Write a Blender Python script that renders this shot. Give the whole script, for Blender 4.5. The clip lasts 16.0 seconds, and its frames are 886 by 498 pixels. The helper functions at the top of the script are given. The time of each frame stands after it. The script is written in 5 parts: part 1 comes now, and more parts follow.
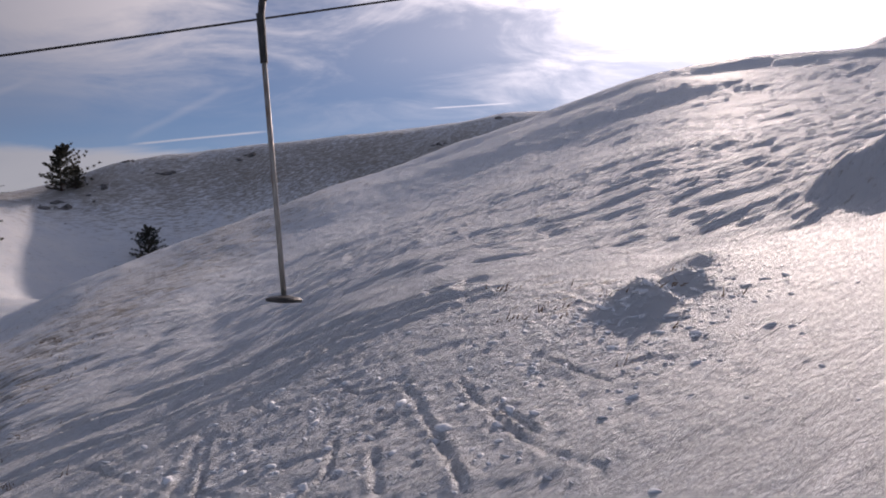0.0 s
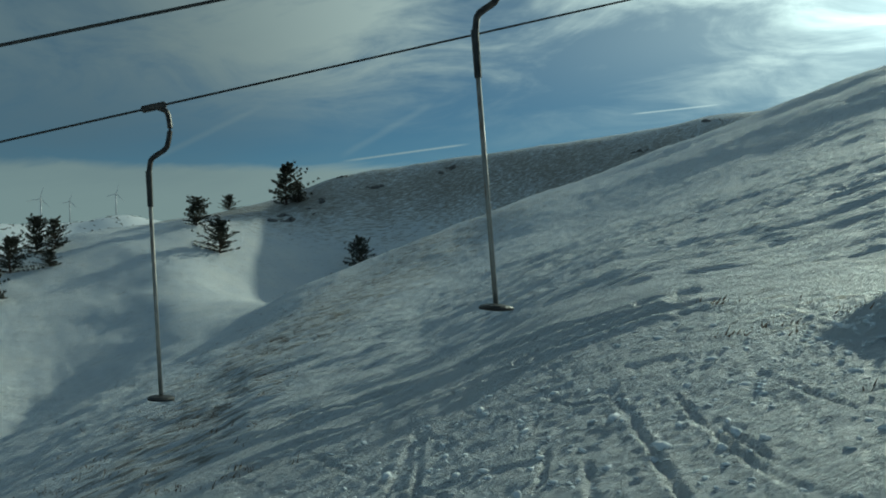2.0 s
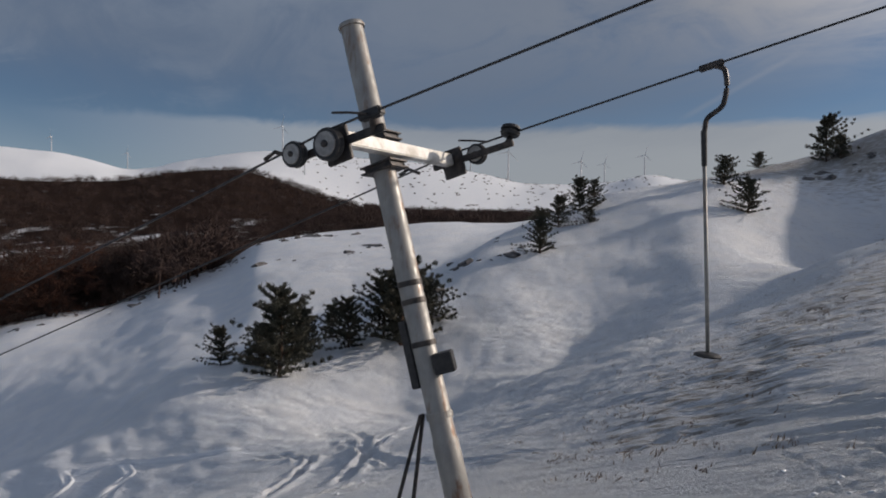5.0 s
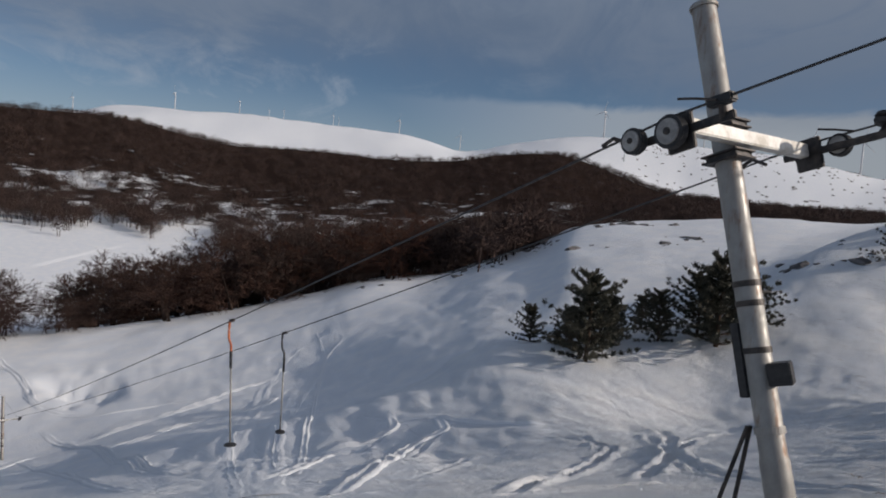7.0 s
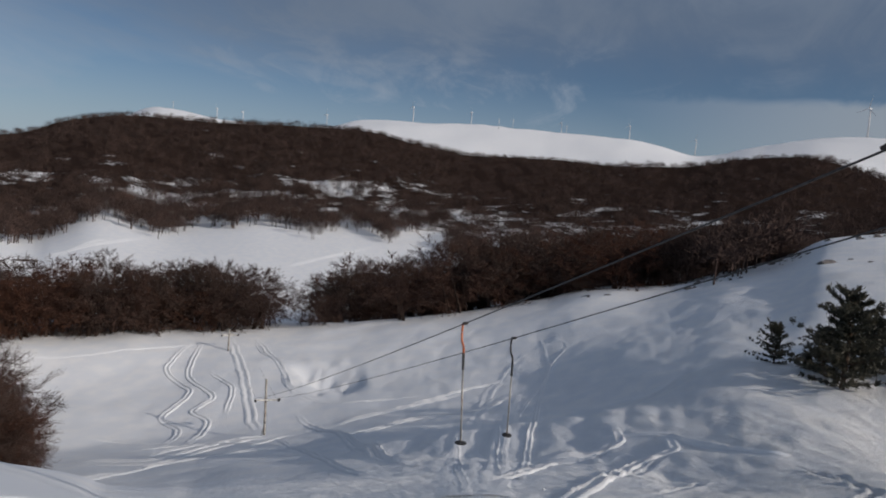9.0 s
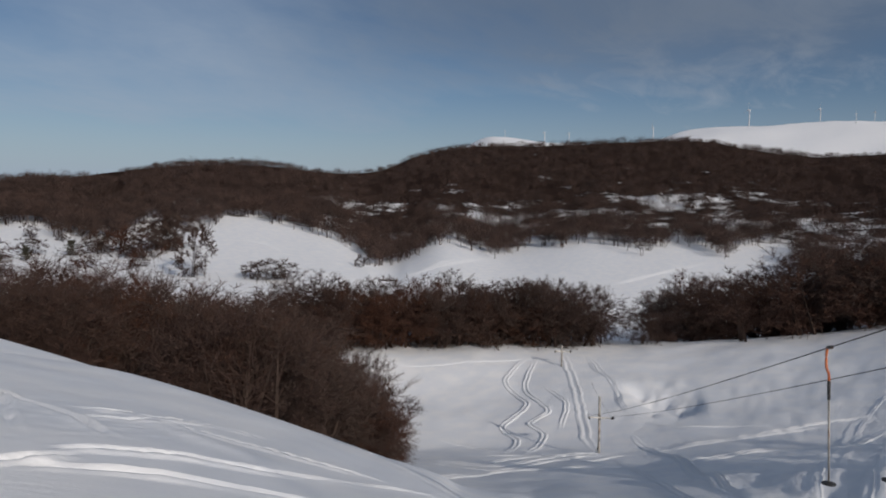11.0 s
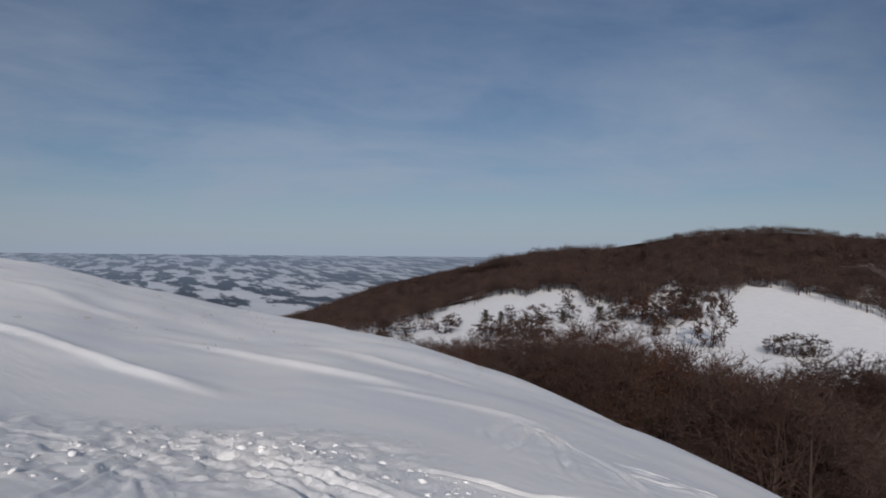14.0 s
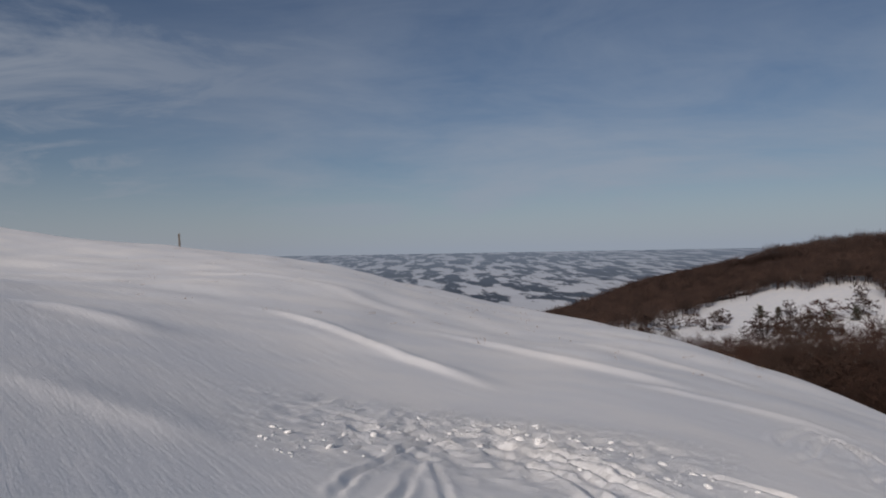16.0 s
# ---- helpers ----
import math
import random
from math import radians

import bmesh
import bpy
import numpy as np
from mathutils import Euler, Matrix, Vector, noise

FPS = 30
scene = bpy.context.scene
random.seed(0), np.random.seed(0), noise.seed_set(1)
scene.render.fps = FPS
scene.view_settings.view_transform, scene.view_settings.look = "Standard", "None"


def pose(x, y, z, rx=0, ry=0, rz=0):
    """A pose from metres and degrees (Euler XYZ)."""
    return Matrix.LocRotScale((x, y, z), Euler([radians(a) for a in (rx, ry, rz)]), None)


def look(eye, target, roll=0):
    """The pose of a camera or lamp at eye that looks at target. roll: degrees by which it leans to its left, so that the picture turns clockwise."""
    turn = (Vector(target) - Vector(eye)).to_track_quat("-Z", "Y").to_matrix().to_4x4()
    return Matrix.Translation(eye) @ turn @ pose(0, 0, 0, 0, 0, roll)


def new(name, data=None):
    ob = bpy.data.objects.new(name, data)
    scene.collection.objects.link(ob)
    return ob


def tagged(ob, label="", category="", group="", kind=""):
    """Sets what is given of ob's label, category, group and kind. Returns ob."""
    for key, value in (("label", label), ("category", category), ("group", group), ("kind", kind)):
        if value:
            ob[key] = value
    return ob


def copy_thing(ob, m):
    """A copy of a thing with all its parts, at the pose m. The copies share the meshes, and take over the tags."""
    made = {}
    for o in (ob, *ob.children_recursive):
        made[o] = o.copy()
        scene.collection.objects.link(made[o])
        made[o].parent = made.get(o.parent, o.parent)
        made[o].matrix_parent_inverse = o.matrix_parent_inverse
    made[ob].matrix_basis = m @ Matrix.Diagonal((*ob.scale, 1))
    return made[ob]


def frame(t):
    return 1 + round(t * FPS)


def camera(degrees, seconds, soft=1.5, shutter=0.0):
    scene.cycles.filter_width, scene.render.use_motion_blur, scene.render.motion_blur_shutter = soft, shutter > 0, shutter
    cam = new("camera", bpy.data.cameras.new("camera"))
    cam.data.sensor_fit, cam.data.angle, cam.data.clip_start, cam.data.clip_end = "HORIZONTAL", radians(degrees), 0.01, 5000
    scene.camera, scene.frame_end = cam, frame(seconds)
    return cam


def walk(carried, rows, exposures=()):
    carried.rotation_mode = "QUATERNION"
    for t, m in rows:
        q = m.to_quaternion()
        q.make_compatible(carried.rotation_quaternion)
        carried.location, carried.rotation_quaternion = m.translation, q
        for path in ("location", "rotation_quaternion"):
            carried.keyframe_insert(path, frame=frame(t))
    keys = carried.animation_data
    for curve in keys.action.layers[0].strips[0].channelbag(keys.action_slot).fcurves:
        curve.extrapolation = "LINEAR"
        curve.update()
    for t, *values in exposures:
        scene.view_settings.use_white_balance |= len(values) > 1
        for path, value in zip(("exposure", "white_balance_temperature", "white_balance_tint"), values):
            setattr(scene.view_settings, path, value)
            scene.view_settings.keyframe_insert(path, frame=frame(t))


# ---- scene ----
cam = camera(63.48, 16.0, soft=1.9)
EYE, ARM = 1.6, 0.42      # eye height over the feet; the camera is held at arm's length and swung round
ROWS = [  # seconds, heading (left of the start), pitch, lean to the right, in degrees
    (0.0, 0.00, 0.66, 2.12),
    (0.5, 2.79, 1.24, 2.13),
    (1.0, 6.49, 1.79, 1.62),
    (1.5, 10.64, 2.38, 1.20),
    (2.0, 15.59, 1.95, 1.55),
    (2.5, 20.79, 1.33, 2.40),
    (3.0, 28.93, 1.62, 1.71),
    (3.5, 35.98, 2.79, 0.60),
    (4.0, 42.46, 2.11, -1.19),
    (4.5, 49.24, 0.27, -0.89),
    (7.0, 80.19, -3.43, -4.69),
    (7.5, 86.39, -3.56, -4.14),
    (8.0, 89.77, -3.54, -4.34),
    (10.5, 116.38, -5.31, -2.38),
    (11.0, 124.00, -4.33, -1.34),
    (11.5, 134.00, -1.97, -2.50),
    (12.0, 140.62, -0.55, -1.96),
    (12.5, 146.86, -0.00, -1.69),
    (13.0, 152.67, -0.04, -2.06),
    (13.5, 158.59, 0.17, -1.38),
    (14.0, 163.85, 0.55, -0.58),
    (14.5, 169.38, -0.16, 0.30),
    (15.0, 175.00, -0.19, -0.01),
    (15.5, 180.00, 0.10, 0.32),
    (16.0, 184.16, 0.27, 0.98),
]


def eye_pose(heading, pitch, lean):
    a, e = radians(heading), radians(pitch)
    eye = Vector((-ARM * math.sin(a), ARM * (math.cos(a) - 1), EYE))
    way = Vector((-math.sin(a) * math.cos(e), math.cos(a) * math.cos(e), math.sin(e)))
    return look(eye, eye + way, -lean)


walk(cam, [(t, eye_pose(h, p, r)) for t, h, p, r in ROWS],
     [(0.0, 0.2, 7200, 27), (1.0, 0.12, 7200, 27), (1.5, 0.0, 7050, 23), (1.9, -0.2, 6800, 16), (2.0, -0.35, 6300, -22), (2.1, -0.25, 6900, 15), (3.0, -0.15, 6980, 15), (4.5, 0.0, 7100, 15), (7.0, 0.02, 6950, 14), (10.5, -0.11, 6900, 13), (12.5, -0.03, 6900, 14), (15.0, -0.24, 7020, 15), (16.0, -0.28, 7280, 17)])


# ---- light ----
SUN_HEADING, SUN_HEIGHT = -22.4, 23.0
world = bpy.data.worlds.new("sky")
scene.world = world
world.use_nodes = True
wn, wl = world.node_tree.nodes, world.node_tree.links
wn.clear()


def wnode(kind, **values):
    n = wn.new(kind)
    for k, v in values.items():
        n.inputs[k].default_value = v
    return n


def wmath(op, a, b=None, clamp=False):
    n = wn.new("ShaderNodeMath")
    n.operation, n.use_clamp = op, clamp
    for i, v in enumerate((a, b)):
        if v is None:
            continue
        if isinstance(v, (int, float)):
            n.inputs[i].default_value = v
        else:
            wl.new(v, n.inputs[i])
    return n.outputs[0]


def wmix(fac, a, b):
    n = wn.new("ShaderNodeMix")
    n.data_type = "RGBA"
    for s, v in ((n.inputs[0], fac), (n.inputs[6], a), (n.inputs[7], b)):
        if isinstance(v, (int, float, tuple)):
            s.default_value = v
        else:
            wl.new(v, s)
    return n.outputs[2]


CONTRAILS = (((23.2, 9.1), (13.6, 10.2), 0.0022, 0.55), ((37.4, 9.1), (29.7, 13.1), 0.0060, 0.14), ((23.4, 9.5), (16.2, 13.4), 0.0070, 0.12), ((0.3, 11.8), (-5.8, 11.9), 0.0016, 0.55))
sky = wn.new("ShaderNodeTexSky")
sky.sky_type, sky.sun_disc = "NISHITA", False
sky.sun_elevation, sky.sun_rotation = radians(SUN_HEIGHT), radians(-SUN_HEADING)
sky.altitude, sky.air_density, sky.dust_density, sky.ozone_density = 1300, 1.0, 0.2, 1.8
coord = wn.new("ShaderNodeTexCoord")
sep = wn.new("ShaderNodeSeparateXYZ")
wl.new(coord.outputs["Generated"], sep.inputs[0])
up = wmath("MAXIMUM", sep.outputs[2], 0.0)
# cirrus lies on a flat layer high up: the way is divided by its rise
rise = wmath("ADD", up, 0.2)
flat = wn.new("ShaderNodeCombineXYZ")
wl.new(wmath("DIVIDE", sep.outputs[0], rise), flat.inputs[0])
wl.new(wmath("DIVIDE", sep.outputs[1], rise), flat.inputs[1])
turn = wn.new("ShaderNodeMapping")
turn.inputs["Rotation"].default_value[2] = radians(35)
turn.inputs["Scale"].default_value = (0.5, 0.8, 1.0)
wl.new(flat.outputs[0], turn.inputs[0])
big = wnode("ShaderNodeTexNoise", Scale=1.1, Detail=7.0, Roughness=0.58, Distortion=0.5)
wl.new(turn.outputs[0], big.inputs["Vector"])
fine = wnode("ShaderNodeTexNoise", Scale=4.2, Detail=6.0, Roughness=0.62, Distortion=0.8)
wl.new(turn.outputs[0], fine.inputs["Vector"])
cover = wmath("ADD", wmath("MULTIPLY", big.outputs[0], 0.9), wmath("MULTIPLY", fine.outputs[0], 0.55))
ramp = wn.new("ShaderNodeMapRange")
ramp.interpolation_type = "SMOOTHSTEP"
ramp.inputs["From Min"].default_value, ramp.inputs["From Max"].default_value = 0.60, 0.88
wl.new(cover, ramp.inputs["Value"])
# nearness to the sun
a, e = radians(SUN_HEADING), radians(SUN_HEIGHT)
SUN_WAY = Vector((-math.sin(a) * math.cos(e), math.cos(a) * math.cos(e), math.sin(e)))
dot = wn.new("ShaderNodeVectorMath")
dot.operation = "DOT_PRODUCT"
wl.new(coord.outputs["Generated"], dot.inputs[0])
dot.inputs[1].default_value = SUN_WAY
near_sun = wmath("MAXIMUM", dot.outputs["Value"], 0.0)
glow = wmath("ADD", wmath("ADD", wmath("MULTIPLY", wmath("POWER", near_sun, 7.0), 0.48), wmath("MULTIPLY", wmath("POWER", near_sun, 24.0), 0.36)), wmath("MULTIPLY", wmath("POWER", near_sun, 130.0), 5.0))
skycol = wn.new("ShaderNodeVectorMath")
skycol.operation = "MULTIPLY"
wl.new(sky.outputs[0], skycol.inputs[0])
skycol.inputs[1].default_value = (0.038, 0.046, 0.054)
lit = wmath("ADD", wmath("ADD", glow, wmath("MULTIPLY", wmath("POWER", near_sun, 3.0), 0.5)), 0.265)
cloud = wn.new("ShaderNodeVectorMath")
cloud.operation = "SCALE"
cloud.inputs[0].default_value = (0.91, 0.97, 1.06)
wl.new(lit, cloud.inputs["Scale"])
# a bank of haze low over the horizon
bank = wmath("POWER", wmath("SUBTRACT", 1.0, wmath("MULTIPLY", up, 6.0), True), 1.5)
aside = wn.new("ShaderNodeVectorMath")
aside.operation = "DOT_PRODUCT"
wl.new(coord.outputs["Generated"], aside.inputs[0])
aside.inputs[1].default_value = (-math.sin(radians(28)), math.cos(radians(28)), 0.0)
side = wn.new("ShaderNodeMapRange")
side.interpolation_type = "SMOOTHSTEP"
side.inputs["From Min"].default_value, side.inputs["From Max"].default_value = 0.45, 0.85
wl.new(aside.outputs["Value"], side.inputs["Value"])
edge = wn.new("ShaderNodeMapRange")
edge.interpolation_type = "SMOOTHSTEP"
edge.inputs["From Min"].default_value, edge.inputs["From Max"].default_value = 0.156, 0.140
wl.new(wmath("ADD", up, wmath("MULTIPLY", wmath("SUBTRACT", fine.outputs[0], 0.5), 0.03)), edge.inputs["Value"])
low_bank = wmath("MULTIPLY", wmath("MULTIPLY", side.outputs[0], edge.outputs[0]), 0.9)
gap = wn.new("ShaderNodeMapRange")
gap.interpolation_type = "SMOOTHSTEP"
gap.inputs["From Min"].default_value, gap.inputs["From Max"].default_value = 0.30, 0.17
wl.new(up, gap.inputs["Value"])
thin = wmath("SUBTRACT", 1.0, wmath("MULTIPLY", wmath("MULTIPLY", gap.outputs[0], side.outputs[0]), 0.96))
away = wn.new("ShaderNodeVectorMath")
away.operation = "DOT_PRODUCT"
wl.new(coord.outputs["Generated"], away.inputs[0])
away.inputs[1].default_value = (-math.sin(radians(162)), math.cos(radians(162)), 0.0)
veil = wn.new("ShaderNodeMapRange")
veil.interpolation_type = "SMOOTHSTEP"
veil.inputs["From Min"].default_value, veil.inputs["From Max"].default_value = 0.35, 1.0
veil.inputs["To Max"].default_value = 1.0
wl.new(away.outputs["Value"], veil.inputs["Value"])
haze_part = wmath("MULTIPLY", veil.outputs[0], wmath("MULTIPLY", wmath("SUBTRACT", 0.92, wmath("MULTIPLY", up, 1.4), True), wmath("SUBTRACT", wmath("ADD", wmath("MULTIPLY", big.outputs[0], 3.0), wmath("MULTIPLY", fine.outputs[0], 0.8)), 1.3, True)))
cirrus = wmath("MULTIPLY", wmath("ADD", ramp.outputs[0], wmath("MULTIPLY", wmath("POWER", near_sun, 7.0), 0.4), True), wmath("MAXIMUM", thin, wmath("POWER", near_sun, 10.0)))
cirrus = wmath("MULTIPLY", cirrus, wmath("SUBTRACT", 0.9, wmath("MULTIPLY", veil.outputs[0], 0.6)))
low = wmath("MAXIMUM", low_bank, wmath("MULTIPLY", bank, wmath("SUBTRACT", 1.05, side.outputs[0]), True))
amount = wmath("MAXIMUM", haze_part, wmath("MAXIMUM", cirrus, wmath("MULTIPLY", low, 0.97)))
# away from the sun the haze is blue, towards it white
tinted = wmix(wmath("MAXIMUM", veil.outputs[0], wmath("SUBTRACT", 0.75, wmath("MULTIPLY", near_sun, 1.3), True)), cloud.outputs[0], (0.305, 0.395, 0.515, 1.0))
tinted = wmix(wmath("MULTIPLY", low_bank, 0.75), tinted, (0.29, 0.335, 0.375, 1.0))
final = wmix(amount, skycol.outputs[0], tinted)
over_woods = wn.new("ShaderNodeVectorMath")
over_woods.operation = "DOT_PRODUCT"
wl.new(coord.outputs["Generated"], over_woods.inputs[0])
over_woods.inputs[1].default_value = (-math.sin(radians(82)), math.cos(radians(82)), 0.0)
reach = wn.new("ShaderNodeMapRange")
reach.interpolation_type = "SMOOTHSTEP"
reach.inputs["From Min"].default_value, reach.inputs["From Max"].default_value = 0.45, 0.86
wl.new(over_woods.outputs["Value"], reach.inputs["Value"])
lift = wn.new("ShaderNodeMapRange")
lift.interpolation_type = "SMOOTHSTEP"
lift.inputs["From Min"].default_value, lift.inputs["From Max"].default_value = 0.11, 0.23
wl.new(wmath("ADD", up, wmath("MULTIPLY", wmath("SUBTRACT", big.outputs[0], 0.5), 0.22)), lift.inputs["Value"])
pall = wmath("MULTIPLY", wmath("MULTIPLY", reach.outputs[0], lift.outputs[0]), wmath("ADD", 0.36, wmath("MULTIPLY", fine.outputs[0], 0.75)), True)
final = wmix(pall, final, (0.122, 0.170, 0.247, 1.0))


def sky_way(az, el):
    return Vector((-math.sin(radians(az)) * math.cos(radians(el)), math.cos(radians(az)) * math.cos(radians(el)), math.sin(radians(el))))


# contrails: straight thin lines between two points of the sky
for (az1, el1), (az2, el2), broad, share in CONTRAILS:
    p, q = sky_way(az1, el1), sky_way(az2, el2)
    across = wn.new("ShaderNodeVectorMath")
    across.operation = "DOT_PRODUCT"
    wl.new(coord.outputs["Generated"], across.inputs[0])
    across.inputs[1].default_value = p.cross(q).normalized()
    off = wmath("ABSOLUTE", wmath("ADD", across.outputs["Value"], wmath("MULTIPLY", wmath("SUBTRACT", fine.outputs[0], 0.5), broad)))
    band = wn.new("ShaderNodeMapRange")
    band.interpolation_type = "SMOOTHSTEP"
    band.inputs["From Min"].default_value, band.inputs["From Max"].default_value = broad, 0.0
    wl.new(off, band.inputs["Value"])
    mid, half = (p + q).normalized(), p.angle(q) / 2
    along = wn.new("ShaderNodeVectorMath")
    along.operation = "DOT_PRODUCT"
    wl.new(coord.outputs["Generated"], along.inputs[0])
    along.inputs[1].default_value = mid
    ends = wn.new("ShaderNodeMapRange")
    ends.interpolation_type = "SMOOTHSTEP"
    ends.inputs["From Min"].default_value, ends.inputs["From Max"].default_value = math.cos(half * 1.15), math.cos(half * 0.7)
    wl.new(along.outputs["Value"], ends.inputs["Value"])
    final = wmix(wmath("MULTIPLY", wmath("MULTIPLY", band.outputs[0], ends.outputs[0]), share), final, cloud.outputs[0])
back = wn.new("ShaderNodeBackground")
wl.new(final, back.inputs[0])
back.inputs[1].default_value = 1.0
wl.new(back.outputs[0], wn.new("ShaderNodeOutputWorld").inputs[0])

sun = new("sun", bpy.data.lights.new("sun", "SUN"))
sun.data.energy, sun.data.angle, sun.data.color = 2.75, radians(1.2), (1.0, 0.94, 0.86)
sun.matrix_world = look(SUN_WAY * 50, (0, 0, 0))

# ---- materials ----


class Mat:
    """A small builder for node materials."""

    def __init__(self, name, rough=0.6, metal=0.0):
        self.m = bpy.data.materials.new(name)
        self.m.use_nodes = True
        self.n, self.l = self.m.node_tree.nodes, self.m.node_tree.links
        self.b = self.n["Principled BSDF"]
        self.b.inputs["Roughness"].default_value, self.b.inputs["Metallic"].default_value = rough, metal
        self.pos = self.n.new("ShaderNodeTexCoord").outputs["Object"]

    def put(self, socket, v):
        if isinstance(v, (int, float, tuple)):
            socket.default_value = v
        else:
            self.l.new(v, socket)

    def noise(self, scale, detail=4.0, rough=0.55, stretch=None, turn=0.0, distort=0.0):
        n = self.n.new("ShaderNodeTexNoise")
        n.inputs["Scale"].default_value, n.inputs["Detail"].default_value = scale, detail
        n.inputs["Roughness"].default_value, n.inputs["Distortion"].default_value = rough, distort
        v = self.pos
        if stretch:
            m = self.n.new("ShaderNodeMapping")
            m.vector_type = "TEXTURE"
            m.inputs["Scale"].default_value, m.inputs["Rotation"].default_value[2] = [1 / v for v in stretch], radians(turn)
            self.l.new(v, m.inputs[0])
            v = m.outputs[0]
        self.l.new(v, n.inputs["Vector"])
        return n.outputs[0]

    def span(self, v, a, b, lo=0.0, hi=1.0):
        n = self.n.new("ShaderNodeMapRange")
        n.interpolation_type = "SMOOTHSTEP"
        for k, x in (("From Min", a), ("From Max", b), ("To Min", lo), ("To Max", hi)):
            n.inputs[k].default_value = x
        self.put(n.inputs["Value"], v)
        return n.outputs[0]

    def math(self, op, a, b):
        n = self.n.new("ShaderNodeMath")
        n.operation = op
        self.put(n.inputs[0], a)
        self.put(n.inputs[1], b)
        return n.outputs[0]

    def blend(self, fac, a, b):
        n = self.n.new("ShaderNodeMix")
        for sock, v in zip((n.inputs[0], n.inputs[2], n.inputs[3]), (fac, a, b)):
            self.put(sock, v)
        return n.outputs[0]

    def mix(self, fac, a, b):
        n = self.n.new("ShaderNodeMix")
        n.data_type = "RGBA"
        self.put(n.inputs[0], fac)
        self.put(n.inputs[6], a)
        self.put(n.inputs[7], b)
        return n.outputs[2]

    def attr(self, name):
        n = self.n.new("ShaderNodeAttribute")
        n.attribute_name = name
        return n.outputs["Fac"]

    def bump(self, height, strength=0.5, distance=0.02, prev=None):
        n = self.n.new("ShaderNodeBump")
        n.inputs["Strength"].default_value, n.inputs["Distance"].default_value = strength, distance
        self.put(n.inputs["Height"], height)
        if prev is not None:
            self.l.new(prev, n.inputs["Normal"])
        return n.outputs[0]

    def colour(self, v):
        self.put(self.b.inputs["Base Color"], v)
        return self

    def normal(self, v):
        self.l.new(v, self.b.inputs["Normal"])
        return self


def rgb(r, g, b):
    return (r, g, b, 1.0)


def make_snow():
    k = Mat("snow", 0.7)
    k.b.inputs["Specular IOR Level"].default_value = 0.2
    k.put(k.b.inputs["Roughness"], k.math("SUBTRACT", 0.72, k.math("ADD", k.math("MULTIPLY", k.attr("broken"), 0.1), k.math("MULTIPLY", k.attr("rough"), 0.04))))
    clean = k.mix(k.span(k.noise(0.35, 4), 0.35, 0.7), rgb(0.80, 0.83, 0.87), rgb(0.88, 0.89, 0.90))
    straw = k.mix(k.noise(9.0, 5), rgb(0.12, 0.095, 0.07), rgb(0.34, 0.27, 0.19))
    tuft = k.math("ADD", k.noise(3.4, 7, 0.72, (0.3, 2.2, 1.0), 34), k.math("MULTIPLY", k.attr("grass"), 0.38))
    col = k.mix(k.span(tuft, 0.74, 0.90, 0.0, 0.8), clean, straw)
    # thin dark streaks: old ice and dirt, plus shade of the relief painted in
    streak = k.noise(5.0, 7, 0.7, (0.16, 2.4, 1.0), 34, 0.4)
    bare = k.math("MULTIPLY", k.span(streak, 0.56, 0.70), k.math("MULTIPLY", k.attr("ice_and_shade"), 0.62))
    col = k.mix(bare, col, k.mix(k.noise(2.2, 4), rgb(0.20, 0.18, 0.165), rgb(0.36, 0.35, 0.36)))
    litter = k.mix(k.noise(0.6, 5), rgb(0.020, 0.014, 0.012), rgb(0.046, 0.030, 0.025))
    wood = k.math("ADD", k.noise(0.055, 6, 0.68, (0.7, 0.7, 1.6), 20), k.math("MULTIPLY", k.attr("wood"), 0.465))
    covered = k.span(wood, 0.78, 0.92)
    col = k.mix(covered, col, litter)
    k.put(k.b.inputs["Specular IOR Level"], k.math("MULTIPLY", k.math("SUBTRACT", 1.0, covered), 0.2))
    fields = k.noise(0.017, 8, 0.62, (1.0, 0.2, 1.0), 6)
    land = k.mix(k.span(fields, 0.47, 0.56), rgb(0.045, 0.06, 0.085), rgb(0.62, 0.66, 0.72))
    # distance haze is painted into the plain's colour, pale blue farther out
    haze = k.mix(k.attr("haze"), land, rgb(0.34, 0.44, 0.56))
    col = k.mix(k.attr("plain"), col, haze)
    k.colour(col)
    lee = k.attr("lee")
    wind = k.blend(lee, k.noise(1.0, 6, 0.62, (0.35, 1.7, 1.0), 30, 0.6), k.noise(1.0, 6, 0.62, (0.3, 1.5, 1.0), -46, 0.5))
    crust = k.blend(lee, k.noise(5.0, 7, 0.68, (0.25, 1.9, 1.0), 32, 0.3), k.noise(4.2, 6, 0.6, (0.2, 1.5, 1.0), -46, 0.3))
    grain = k.noise(22, 5, 0.65)
    rough = k.attr("rough")
    n = k.bump(k.math("MULTIPLY", wind, rough), 0.55, 0.22)
    n = k.bump(k.math("MULTIPLY", crust, rough), 1.0, 0.19, n)
    n = k.bump(k.math("MULTIPLY", grain, k.math("ADD", rough, 0.35)), 0.45, 0.02, n)
    crumb = k.span(k.noise(13, 8, 0.75, (0.8, 1.3, 1.0), 6), 0.46, 0.74)
    n = k.bump(k.math("MULTIPLY", crumb, k.attr("broken")), 0.6, 0.045, n)
    k.normal(n)
    k.b.inputs["Subsurface Weight"].default_value = 0.0
    return k.m


SNOW = make_snow()


